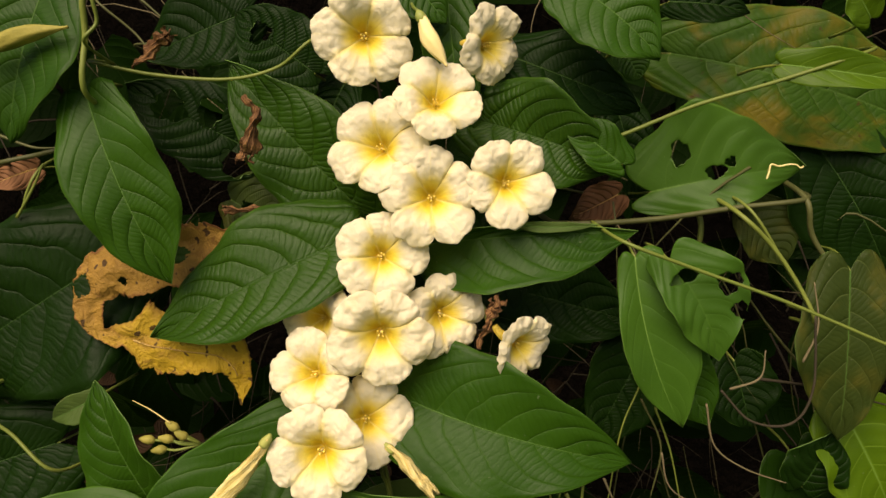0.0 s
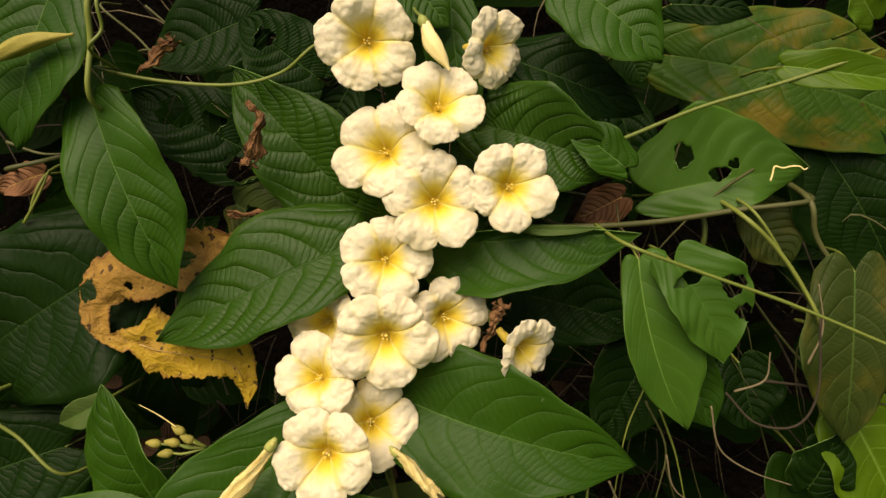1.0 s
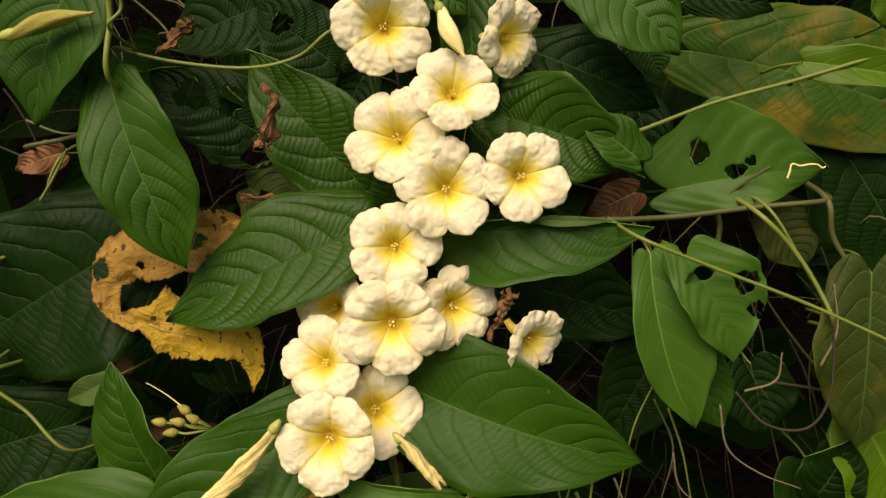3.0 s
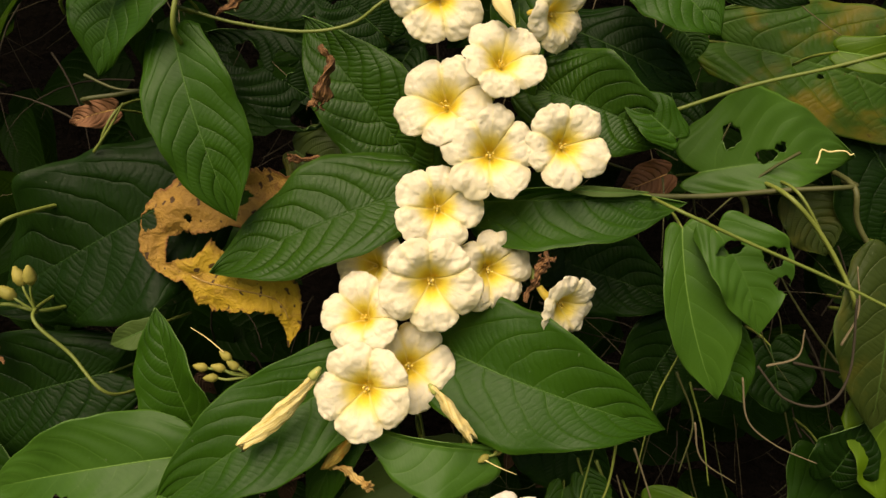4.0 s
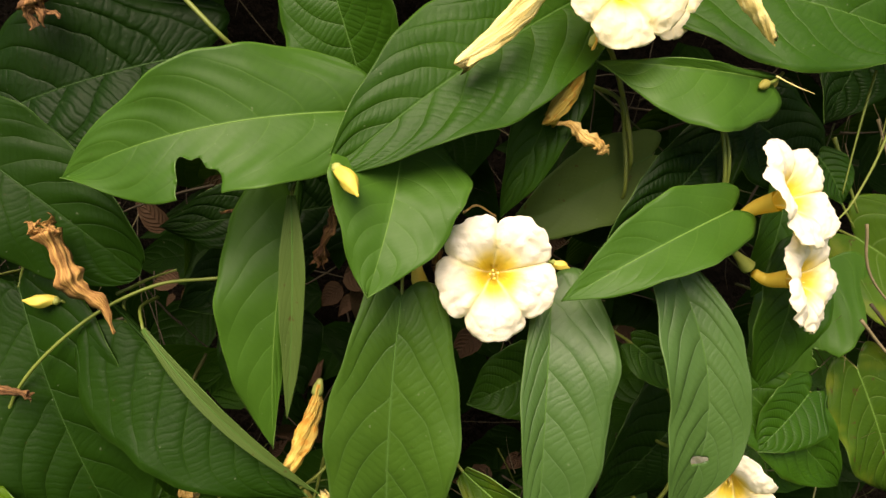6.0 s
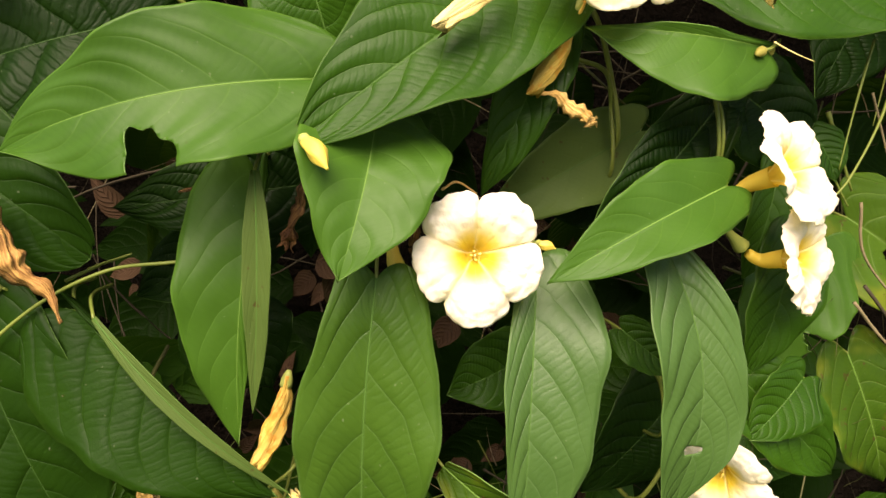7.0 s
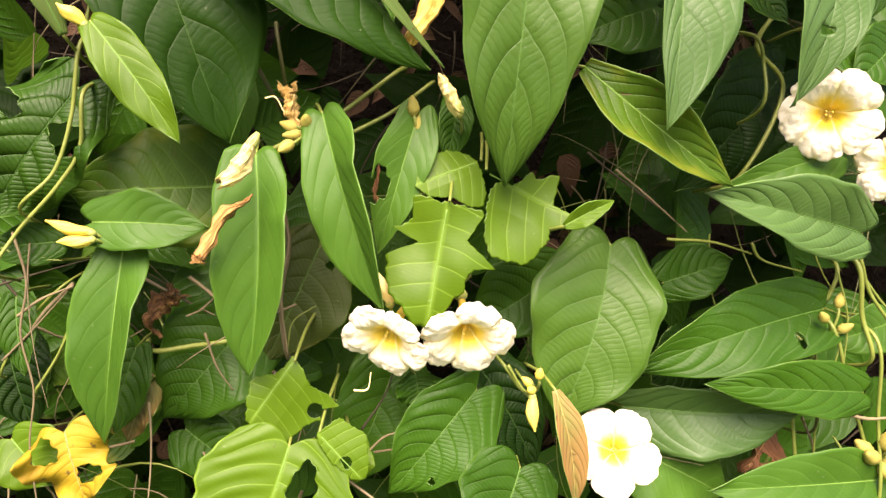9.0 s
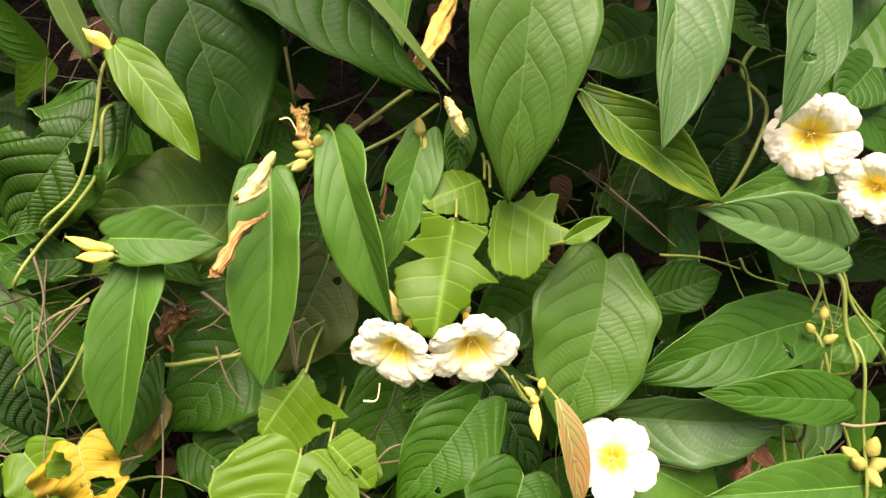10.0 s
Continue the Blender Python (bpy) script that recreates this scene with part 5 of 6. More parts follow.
# cream flowers of the long spray
flower((-0.068, 0.467, 1.246), 0.060, (0.12, -0.99, -0.06), "open cream trumpet flower with a yellow throat in the spray", spin=0, seed=127)
flower((0.008, 0.490, 1.242), 0.050, (0.74, -0.66, -0.13), "cream trumpet flower turned half away behind the spray", spin=20, seed=128)
flower((-0.026, 0.464, 1.213), 0.053, (0.16, -0.88, 0.45), "open cream trumpet flower with a yellow throat in the spray", spin=10, seed=129)
flower((-0.062, 0.467, 1.185), 0.061, (-0.15, -0.95, 0.28), "open cream trumpet flower with a yellow throat in the spray", spin=30, seed=130)
flower((-0.029, 0.458, 1.155), 0.059, (0.07, -0.98, 0.16), "open cream trumpet flower with a yellow throat in the spray", spin=55, seed=131)
flower((0.016, 0.464, 1.163), 0.054, (0.21, -0.97, 0.14), "open cream trumpet flower with a yellow throat in the spray", spin=15, seed=132)
flower((-0.059, 0.459, 1.120), 0.057, (0.12, -0.96, 0.24), "open cream trumpet flower with a yellow throat in the spray", spin=40, seed=133)
flower((-0.103, 0.470, 1.076), 0.052, (-0.30, -0.94, 0.10), "cream trumpet flower half hidden under its neighbour", spin=5, seed=134)
flower((-0.059, 0.448, 1.072), 0.063, (0.07, -1.00, -0.03), "open cream trumpet flower with a yellow throat in the spray", spin=25, seed=135)
flower((-0.021, 0.470, 1.080), 0.055, (0.38, -0.92, 0.08), "open cream trumpet flower with a yellow throat in the spray", spin=50, seed=136)
flower((0.028, 0.467, 1.060), 0.048, (0.62, -0.75, -0.23), "half-open cream flower on a long pale tube", spin=10, tube_len=1.2, back=(-0.000, 0.485, 1.085), seed=137)
flower((-0.103, 0.452, 1.049), 0.054, (-0.16, -0.89, 0.42), "open cream trumpet flower with a yellow throat in the spray", spin=0, seed=138)
flower((-0.069, 0.456, 1.017), 0.061, (0.21, -0.92, 0.32), "open cream trumpet flower with a yellow throat in the spray", spin=35, seed=139)
flower((-0.093, 0.426, 1.008), 0.062, (0.02, -0.99, 0.17), "open cream trumpet flower with a yellow throat in the spray", spin=12, seed=140)

# single flowers lower down
flower((-0.144, 0.430, 0.870), 0.062, (-0.06, -0.99, 0.12), "large open cream flower with a yellow throat", spin=20, petal=PETAL_FRESH, seed=141)
flower((0.008, 0.436, 0.918), 0.061, (0.52, -0.74, 0.43), "cream flower seen from the side on a yellow tube", spin=0, back=(-0.020, 0.458, 0.892), petal=PETAL_FRESH, seed=142)
flower((0.023, 0.440, 0.873), 0.057, (0.60, -0.79, 0.14), "cream flower seen from the side below its twin", spin=30, back=(-0.016, 0.458, 0.885), petal=PETAL_FRESH, seed=143)
flower((-0.003, 0.456, 0.748), 0.057, (-0.53, -0.81, -0.27), "cream flower behind the tip of a hanging leaf", spin=10, petal=PETAL_FRESH, seed=144)
flower((0.039, 0.452, 0.721), 0.044, (-0.79, -0.55, -0.28), "cream flower hanging on a yellow tube", spin=40, back=(0.024, 0.470, 0.731), petal=PETAL_FRESH, seed=145)
flower((-0.241, 0.468, 0.599), 0.050, (-0.42, -0.66, -0.62), "cream flower facing downwards below ragged leaves", spin=10, petal=PETAL_FRESH, seed=146)
flower((-0.197, 0.462, 0.604), 0.053, (-0.02, -0.80, -0.60), "cream flower facing downwards beside its twin", spin=45, petal=PETAL_FRESH, seed=147)
flower((-0.103, 0.470, 0.546), 0.051, (-0.40, -0.86, 0.33), "bright white-cream flower with a yellow throat", spin=20, petal=PETAL_FRESH, seed=148)
flower((-0.425, 0.462, 0.829), 0.038, (0.21, -0.98, 0.04), "cream flower at the edge of the hedge", spin=0, petal=PETAL_FRESH, seed=149)

# buds and withered flowers
bud((-0.036, 0.470, 1.257), (-0.021, 0.465, 1.228), 0.0096, BUD, "closed cream flower bud above the spray", seed=150)
withered([(-0.121, 0.426, 1.019), (-0.134, 0.426, 1.000), (-0.150, 0.426, 0.982), (-0.166, 0.426, 0.966)], 0.0118, "long wilted cream flower lying on a leaf", material=CREAM_DRY, rough=0.3, seed=151)
withered([(-0.052, 0.424, 1.017), (-0.043, 0.424, 1.008), (-0.034, 0.424, 0.997), (-0.025, 0.424, 0.987)], 0.0096, "wilted tan flower hanging beside a leaf", material=CREAM_DRY, rough=0.3, seed=152)
bud((-0.106, 0.474, 1.093), (-0.090, 0.478, 1.111), 0.0085, BUD, "slender cream flower bud in the spray", seed=206)
bud((-0.288, 0.455, 1.237), (-0.232, 0.452, 1.251), 0.0103, SEED_BUD, "yellowish closed flower bud on a leaf", plump=0.45, seed=153)
withered([(-0.100, 0.452, 0.986), (-0.105, 0.452, 0.972), (-0.111, 0.452, 0.958), (-0.119, 0.452, 0.945)], 0.0105, "long wilted yellow flower hanging in the shade", material=YELLOW_DRY, rough=0.3, seed=154)
withered([(-0.117, 0.454, 0.945), (-0.108, 0.454, 0.943), (-0.100, 0.454, 0.938), (-0.092, 0.454, 0.933)], 0.0068, "dry tan end of a wilted flower", material=TAN, seed=211)
withered([(-0.217, 0.490, 1.229), (-0.207, 0.490, 1.237), (-0.194, 0.490, 1.248)], 0.0077, "small shrivelled brown flower on a stem", seed=155)
withered([(-0.139, 0.468, 1.213), (-0.133, 0.468, 1.201), (-0.139, 0.468, 1.180)], 0.0099, "shrivelled brown flower stuck on a leaf", seed=156)
withered([(-0.130, 0.505, 1.138), (-0.147, 0.505, 1.141), (-0.166, 0.505, 1.140)], 0.0059, "flat dry brown flower on a leaf", seed=157)
withered([(-0.326, 0.448, 0.831), (-0.333, 0.448, 0.843), (-0.343, 0.448, 0.852), (-0.350, 0.448, 0.862), (-0.358, 0.448, 0.879)], 0.0106, "large shrivelled orange-brown flower on a leaf", material=TAN_DARK, seed=158)
withered([(-0.284, 0.478, 0.889), (-0.269, 0.478, 0.889), (-0.253, 0.478, 0.883)], 0.0055, "shrivelled brown flower on a dark leaf", seed=159)
withered([(-0.223, 0.475, 0.900), (-0.226, 0.475, 0.886), (-0.231, 0.475, 0.869)], 0.0072, "dark brown shrivelled flower in the shade", seed=160)
withered([(-0.398, 0.460, 0.813), (-0.391, 0.460, 0.798), (-0.375, 0.460, 0.793)], 0.0036, "thin dry brown stalk on a leaf", seed=161)
withered([(-0.170, 0.475, 0.902), (-0.172, 0.475, 0.886), (-0.168, 0.475, 0.867)], 0.0067, "dark brown withered flower under a bloom", seed=162)
withered([(-0.312, 0.450, 0.671), (-0.318, 0.450, 0.666), (-0.327, 0.450, 0.656), (-0.334, 0.450, 0.639)], 0.0058, "dry tan-brown strip on a leaf", material=TAN_DARK, seed=163)
withered([(-0.313, 0.450, 0.699), (-0.317, 0.450, 0.690), (-0.320, 0.450, 0.682), (-0.327, 0.450, 0.676)], 0.0105, "cream wilted flower lying across a leaf", material=CREAM_DRY, rough=0.3, seed=164)
withered([(-0.228, 0.456, 0.805), (-0.231, 0.456, 0.789), (-0.236, 0.456, 0.773), (-0.243, 0.457, 0.757)], 0.0115, "wilted yellow flower with an orange tip", material=YELLOW_DRY, rough=0.3, seed=165)
withered([(-0.213, 0.462, 0.725), (-0.218, 0.462, 0.730), (-0.222, 0.462, 0.736), (-0.225, 0.462, 0.740)], 0.0085, "small wilted cream flower beside a stem", material=CREAM_DRY, rough=0.3, seed=210)
bud((-0.220, 0.418, 0.918), (-0.209, 0.406, 0.907), 0.0080, BUD_YELLOW, "golden bud peeping out between leaves", seed=166)
bud((-0.267, 0.455, 0.913), (-0.278, 0.455, 0.912), 0.0067, BUD_YELLOW, "golden bud tip behind a leaf", seed=167)
bud((-0.177, 0.458, 0.890), (-0.180, 0.455, 0.872), 0.0069, BUD_YELLOW, "yellow-green bud beside a flower", seed=168)
bud((-0.182, 0.460, 0.873), (-0.172, 0.458, 0.843), 0.0076, BUD_YELLOW, "long yellow bud behind a flower", seed=169)
bud((-0.113, 0.448, 0.875), (-0.104, 0.448, 0.872), 0.0048, BUD_YELLOW, "golden bud behind a flower", seed=170)
bud((-0.366, 0.475, 0.839), (-0.382, 0.472, 0.839), 0.0070, BUD_YELLOW, "yellow bud above a stem", seed=171)
bud((-0.390, 0.478, 0.644), (-0.411, 0.474, 0.648), 0.0062, BUD_YELLOW, "bright yellow bud on a leaf joint", seed=172)
bud((-0.389, 0.476, 0.641), (-0.405, 0.474, 0.638), 0.0062, BUD_YELLOW, "second bright yellow bud of a pair", seed=173)
bud((-0.211, 0.475, 0.724), (-0.222, 0.472, 0.738), 0.0067, BUD, "cream bud tip beside a hanging leaf", seed=174)
bud((-0.158, 0.462, 0.578), (-0.156, 0.458, 0.559), 0.0068, BUD_YELLOW, "small yellow bud on a thin stalk", seed=175)
bud((-0.392, 0.452, 0.740), (-0.404, 0.450, 0.748), 0.0067, BUD_YELLOW, "yellow bud at a leaf joint", seed=176)
bud((-0.238, 0.478, 0.619), (-0.247, 0.476, 0.637), 0.0080, BUD, "pale cream flower stalk behind a bloom", seed=177)
bud_cluster((-0.172, 0.452, 1.001), [(-0.205, 0.446, 1.006), (-0.198, 0.446, 0.999), (-0.188, 0.446, 1.016), (-0.193, 0.446, 1.007), (-0.183, 0.446, 1.010)], 0.0058, "cluster of small yellow-green buds on short stalks")
bud_cluster((-0.335, 0.475, 1.022), [(-0.349, 0.475, 1.049), (-0.333, 0.465, 1.053), (-0.356, 0.470, 1.037)], 0.0090, "cluster of round buds on a thick stalk")
bud_cluster((-0.290, 0.480, 0.706), [(-0.299, 0.480, 0.704), (-0.291, 0.470, 0.712), (-0.301, 0.480, 0.709), (-0.301, 0.470, 0.696)], 0.0065, "cluster of tan seed buds")
bud_cluster((-0.232, 0.485, 0.712), [(-0.232, 0.485, 0.720), (-0.236, 0.482, 0.729)], 0.0068, "pair of small yellow-green buds")
bud_cluster((-0.153, 0.470, 0.579), [(-0.160, 0.470, 0.584), (-0.155, 0.462, 0.591), (-0.160, 0.460, 0.581)], 0.0050, "small yellow buds on a thin stalk", material=BUD_YELLOW)
bud_cluster((0.038, 0.482, 0.621), [(0.041, 0.482, 0.644), (0.043, 0.475, 0.627), (0.022, 0.472, 0.633)], 0.0063, "small green buds on upright stems")
bud_cluster((0.083, 0.480, 0.541), [(0.068, 0.480, 0.552), (0.078, 0.470, 0.561), (0.066, 0.470, 0.549), (0.090, 0.475, 0.547), (0.082, 0.470, 0.537)], 0.0097, "cluster of olive-yellow seed buds")
bud_cluster((-0.004, 0.450, 0.975), [(-0.010, 0.450, 0.968), (-0.019, 0.440, 0.967)], 0.0049, "tiny bud at a leaf base")
withered([(-0.355, 0.475, 1.032), (-0.365, 0.475, 1.035), (-0.377, 0.475, 1.028), (-0.390, 0.475, 1.021)], 0.0179, "wilted cream flower at a bud joint", material=TAN, seed=178)
withered([(-0.386, 0.478, 1.016), (-0.382, 0.478, 1.002), (-0.374, 0.478, 0.987)], 0.0116, "dark withered flower hanging on a stalk", seed=179)
withered([(-0.295, 0.485, 0.703), (-0.298, 0.485, 0.712), (-0.301, 0.485, 0.725)], 0.0090, "pale brown withered flower head", material=TAN, seed=180)
withered([(-0.362, 0.515, 0.585), (-0.368, 0.515, 0.597), (-0.358, 0.515, 0.608)], 0.0108, "dark brown withered leaf roll in shade", seed=181)
withered([(-0.249, 0.500, 0.695), (-0.250, 0.500, 0.679), (-0.241, 0.500, 0.668)], 0.0051, "dark red-brown dry stalk", seed=182)
withered([(-0.001, 0.450, 1.067), (0.004, 0.450, 1.080), (0.008, 0.450, 1.092)], 0.0086, "brown withered petal on a flower tube", seed=183)

# stems
stem(broad, [(0.041, 0.557, 1.132), (0.053, 0.512, 1.132), (0.109, 0.512, 1.135), (0.162, 0.512, 1.143), (0.206, 0.512, 1.149), (0.217, 0.557, 1.151)], 0.0020, 0.0016, STEM_DARK, "thick olive stem")
stem(broad, [(0.202, 0.557, 1.161), (0.206, 0.512, 1.149), (0.213, 0.512, 1.124), (0.238, 0.512, 1.091), (0.280, 0.512, 1.038), (0.287, 0.557, 1.029)], 0.0019, 0.0015, STEM_DARK)
stem(broad, [(0.070, 0.500, 1.135), (0.082, 0.455, 1.130), (0.122, 0.455, 1.115), (0.178, 0.455, 1.095), (0.250, 0.455, 1.065), (0.261, 0.500, 1.061)], 0.0012, 0.0009, None, "straight olive-green stem crossing the leaves")
stem(broad, [(0.070, 0.540, 1.184), (0.081, 0.495, 1.188), (0.128, 0.495, 1.207), (0.178, 0.495, 1.222), (0.228, 0.495, 1.239), (0.240, 0.540, 1.243)], 0.0013, 0.0011, None)
stem(broad, [(0.154, 0.545, 1.149), (0.162, 0.500, 1.140), (0.184, 0.500, 1.119), (0.202, 0.500, 1.094), (0.213, 0.500, 1.072), (0.218, 0.545, 1.061)], 0.0016, 0.0013, None)
stem(broad, [(0.163, 0.550, 1.151), (0.170, 0.505, 1.142), (0.194, 0.505, 1.107), (0.211, 0.505, 1.079), (0.217, 0.550, 1.069)], 0.0011, 0.0009, None)
stem(broad, [(0.158, 0.605, 1.140), (0.156, 0.560, 1.128), (0.154, 0.560, 1.107), (0.152, 0.605, 1.096)], 0.0021, 0.0017, None)
stem(upper, [(-0.254, 0.535, 1.237), (-0.242, 0.490, 1.234), (-0.203, 0.490, 1.226), (-0.157, 0.490, 1.223), (-0.125, 0.490, 1.230), (-0.103, 0.490, 1.246), (-0.093, 0.535, 1.253)], 0.0012, 0.0010, None)
stem(upper, [(-0.219, 0.500, 1.285), (-0.221, 0.455, 1.273), (-0.224, 0.455, 1.246), (-0.227, 0.455, 1.214), (-0.229, 0.500, 1.202)], 0.0019, 0.0015, None, "pale green upright stem")
stem(upper, [(-0.215, 0.495, 1.282), (-0.214, 0.450, 1.270), (-0.214, 0.450, 1.252), (-0.222, 0.450, 1.241), (-0.229, 0.495, 1.232)], 0.0012, 0.0009, None)
stem(upper, [(-0.334, 0.555, 1.167), (-0.322, 0.510, 1.170), (-0.298, 0.510, 1.175), (-0.278, 0.510, 1.179), (-0.266, 0.555, 1.181)], 0.0017, 0.0014, STEM_DARK)
stem(upper, [(-0.249, 0.585, 1.248), (-0.237, 0.540, 1.249), (-0.202, 0.540, 1.250), (-0.162, 0.540, 1.257), (-0.150, 0.585, 1.260)], 0.0009, 0.0007, STEM_DARK)
stem(upper, [(-0.266, 0.575, 1.285), (-0.257, 0.530, 1.277), (-0.232, 0.530, 1.255), (-0.210, 0.530, 1.229), (-0.203, 0.575, 1.220)], 0.0009, 0.0007, STEM_DARK)
stem(upper, [(-0.293, 0.560, 1.177), (-0.298, 0.515, 1.166), (-0.312, 0.515, 1.135), (-0.316, 0.560, 1.124)], 0.0012, 0.0009, None)
stem(shade, [(-0.340, 0.510, 1.030), (-0.331, 0.465, 1.022), (-0.304, 0.465, 0.998), (-0.277, 0.465, 0.973), (-0.268, 0.510, 0.965)], 0.0013, 0.0011, None, "hairy green stem leading to a bud joint")
stem(shade, [(-0.321, 0.523, 1.022), (-0.333, 0.478, 1.023), (-0.358, 0.478, 1.025), (-0.396, 0.478, 1.021), (-0.408, 0.523, 1.019)], 0.0015, 0.0012, None)
stem(shade, [(-0.335, 0.510, 1.096), (-0.345, 0.465, 1.089), (-0.359, 0.465, 1.078), (-0.381, 0.465, 1.067), (-0.392, 0.510, 1.062)], 0.0016, 0.0013, None)
stem(shade, [(-0.400, 0.513, 0.725), (-0.397, 0.468, 0.737), (-0.390, 0.468, 0.777), (-0.376, 0.468, 0.804), (-0.346, 0.468, 0.833), (-0.313, 0.468, 0.851), (-0.278, 0.468, 0.857), (-0.266, 0.513, 0.860)], 0.0010, 0.0008, None, "long arching green stem")
stem(shade, [(-0.399, 0.515, 0.748), (-0.399, 0.470, 0.736), (-0.401, 0.470, 0.701), (-0.407, 0.470, 0.673), (-0.421, 0.470, 0.654), (-0.427, 0.515, 0.644)], 0.0011, 0.0008, None)
stem(low, [(-0.399, 0.527, 0.726), (-0.400, 0.482, 0.714), (-0.400, 0.482, 0.686), (-0.409, 0.482, 0.666), (-0.426, 0.482, 0.641), (-0.435, 0.482, 0.621), (-0.440, 0.527, 0.610)], 0.0011, 0.0009, None)
stem(low, [(-0.321, 0.537, 0.688), (-0.311, 0.492, 0.694), (-0.277, 0.492, 0.717), (-0.244, 0.492, 0.747), (-0.236, 0.537, 0.755)], 0.0014, 0.0011, None)
stem(low, [(-0.283, 0.537, 0.700), (-0.273, 0.492, 0.706), (-0.247, 0.492, 0.723), (-0.226, 0.492, 0.742), (-0.218, 0.537, 0.750)], 0.0012, 0.0009, None)
stem(low, [(-0.348, 0.570, 0.786), (-0.342, 0.525, 0.776), (-0.328, 0.525, 0.753), (-0.310, 0.525, 0.726), (-0.303, 0.570, 0.716)], 0.0015, 0.0012, STEM_DARK)
stem(low, [(-0.316, 0.575, 0.780), (-0.314, 0.530, 0.769), (-0.306, 0.530, 0.737), (-0.303, 0.575, 0.725)], 0.0013, 0.0010, STEM_DARK)
stem(low, [(-0.377, 0.560, 0.575), (-0.365, 0.515, 0.578), (-0.344, 0.515, 0.582), (-0.320, 0.515, 0.588), (-0.308, 0.560, 0.590)], 0.0015, 0.0012, None)
stem(low, [(-0.426, 0.550, 0.541), (-0.421, 0.505, 0.552), (-0.411, 0.505, 0.574), (-0.404, 0.505, 0.593), (-0.400, 0.550, 0.605)], 0.0009, 0.0007, None)
stem(low, [(-0.445, 0.555, 0.551), (-0.440, 0.510, 0.562), (-0.426, 0.510, 0.594), (-0.410, 0.510, 0.614), (-0.402, 0.555, 0.623)], 0.0008, 0.0006, None)
stem(low, [(-0.448, 0.555, 0.628), (-0.436, 0.510, 0.627), (-0.414, 0.510, 0.626), (-0.402, 0.555, 0.625)], 0.0009, 0.0007, None)
stem(fall, [(-0.071, 0.550, 0.972), (-0.068, 0.505, 0.961), (-0.063, 0.505, 0.942), (-0.060, 0.505, 0.907), (-0.058, 0.550, 0.895)], 0.0014, 0.0011, None)
stem(fall, [(-0.029, 0.500, 0.957), (-0.028, 0.455, 0.945), (-0.025, 0.455, 0.914), (-0.025, 0.500, 0.902)], 0.0011, 0.0009, None)
stem(fall, [(-0.033, 0.500, 0.961), (-0.031, 0.455, 0.949), (-0.026, 0.455, 0.907), (-0.025, 0.500, 0.896)], 0.0011, 0.0009, None)
stem(fall, [(-0.084, 0.550, 1.004), (-0.079, 0.505, 0.993), (-0.066, 0.505, 0.963), (-0.058, 0.505, 0.925), (-0.056, 0.550, 0.913)], 0.0016, 0.0013, None)
stem(fall, [(-0.170, 0.545, 0.842), (-0.161, 0.500, 0.850), (-0.147, 0.500, 0.864), (-0.138, 0.545, 0.872)], 0.0009, 0.0007, None)
stem(fall, [(-0.035, 0.545, 0.809), (-0.029, 0.500, 0.799), (-0.019, 0.500, 0.783), (-0.017, 0.500, 0.756), (-0.017, 0.545, 0.744)], 0.0012, 0.0010, None)
stem(fringe, [(-0.003, 0.550, 0.836), (-0.008, 0.505, 0.825), (-0.022, 0.505, 0.795), (-0.000, 0.505, 0.770), (-0.022, 0.505, 0.714), (-0.027, 0.550, 0.703)], 0.0016, 0.0013, None)
stem(fringe, [(0.015, 0.535, 0.630), (0.016, 0.490, 0.618), (0.022, 0.490, 0.579), (0.033, 0.490, 0.528), (0.038, 0.490, 0.499), (0.040, 0.535, 0.487)], 0.0013, 0.0011, None)
stem(fringe, [(0.046, 0.537, 0.675), (0.044, 0.492, 0.663), (0.036, 0.492, 0.630), (0.032, 0.492, 0.601), (0.031, 0.537, 0.589)], 0.0014, 0.0011, None)
stem(fringe, [(0.033, 0.520, 0.685), (0.039, 0.475, 0.675), (0.055, 0.475, 0.649), (0.085, 0.475, 0.615), (0.093, 0.520, 0.606)], 0.0013, 0.0010, None)
stem(fringe, [(0.035, 0.517, 0.680), (0.039, 0.472, 0.668), (0.049, 0.472, 0.635), (0.059, 0.472, 0.607), (0.063, 0.517, 0.596)], 0.0016, 0.0012, None, "pale stem with a knotted joint")
stem(fringe, [(0.061, 0.520, 0.633), (0.064, 0.475, 0.621), (0.073, 0.475, 0.572), (0.080, 0.475, 0.514), (0.082, 0.520, 0.502)], 0.0012, 0.0010, None)
stem(fringe, [(0.032, 0.527, 0.639), (0.036, 0.482, 0.628), (0.055, 0.482, 0.587), (0.073, 0.482, 0.551), (0.085, 0.482, 0.511), (0.089, 0.527, 0.499)], 0.0013, 0.0011, None)
stem(fringe, [(0.036, 0.545, 0.611), (0.039, 0.500, 0.599), (0.050, 0.500, 0.555), (0.053, 0.545, 0.543)], 0.0011, 0.0009, STEM_DARK)
stem(bright, [(-0.182, 0.520, 0.601), (-0.174, 0.475, 0.593), (-0.163, 0.475, 0.580), (-0.154, 0.475, 0.573), (-0.145, 0.520, 0.565)], 0.0010, 0.0008, None)
stem(bright, [(-0.303, 0.550, 0.676), (-0.300, 0.505, 0.665), (-0.295, 0.505, 0.643), (-0.297, 0.505, 0.614), (-0.291, 0.505, 0.583), (-0.288, 0.550, 0.572)], 0.0014, 0.0012, TWIG, "dry pale twig")

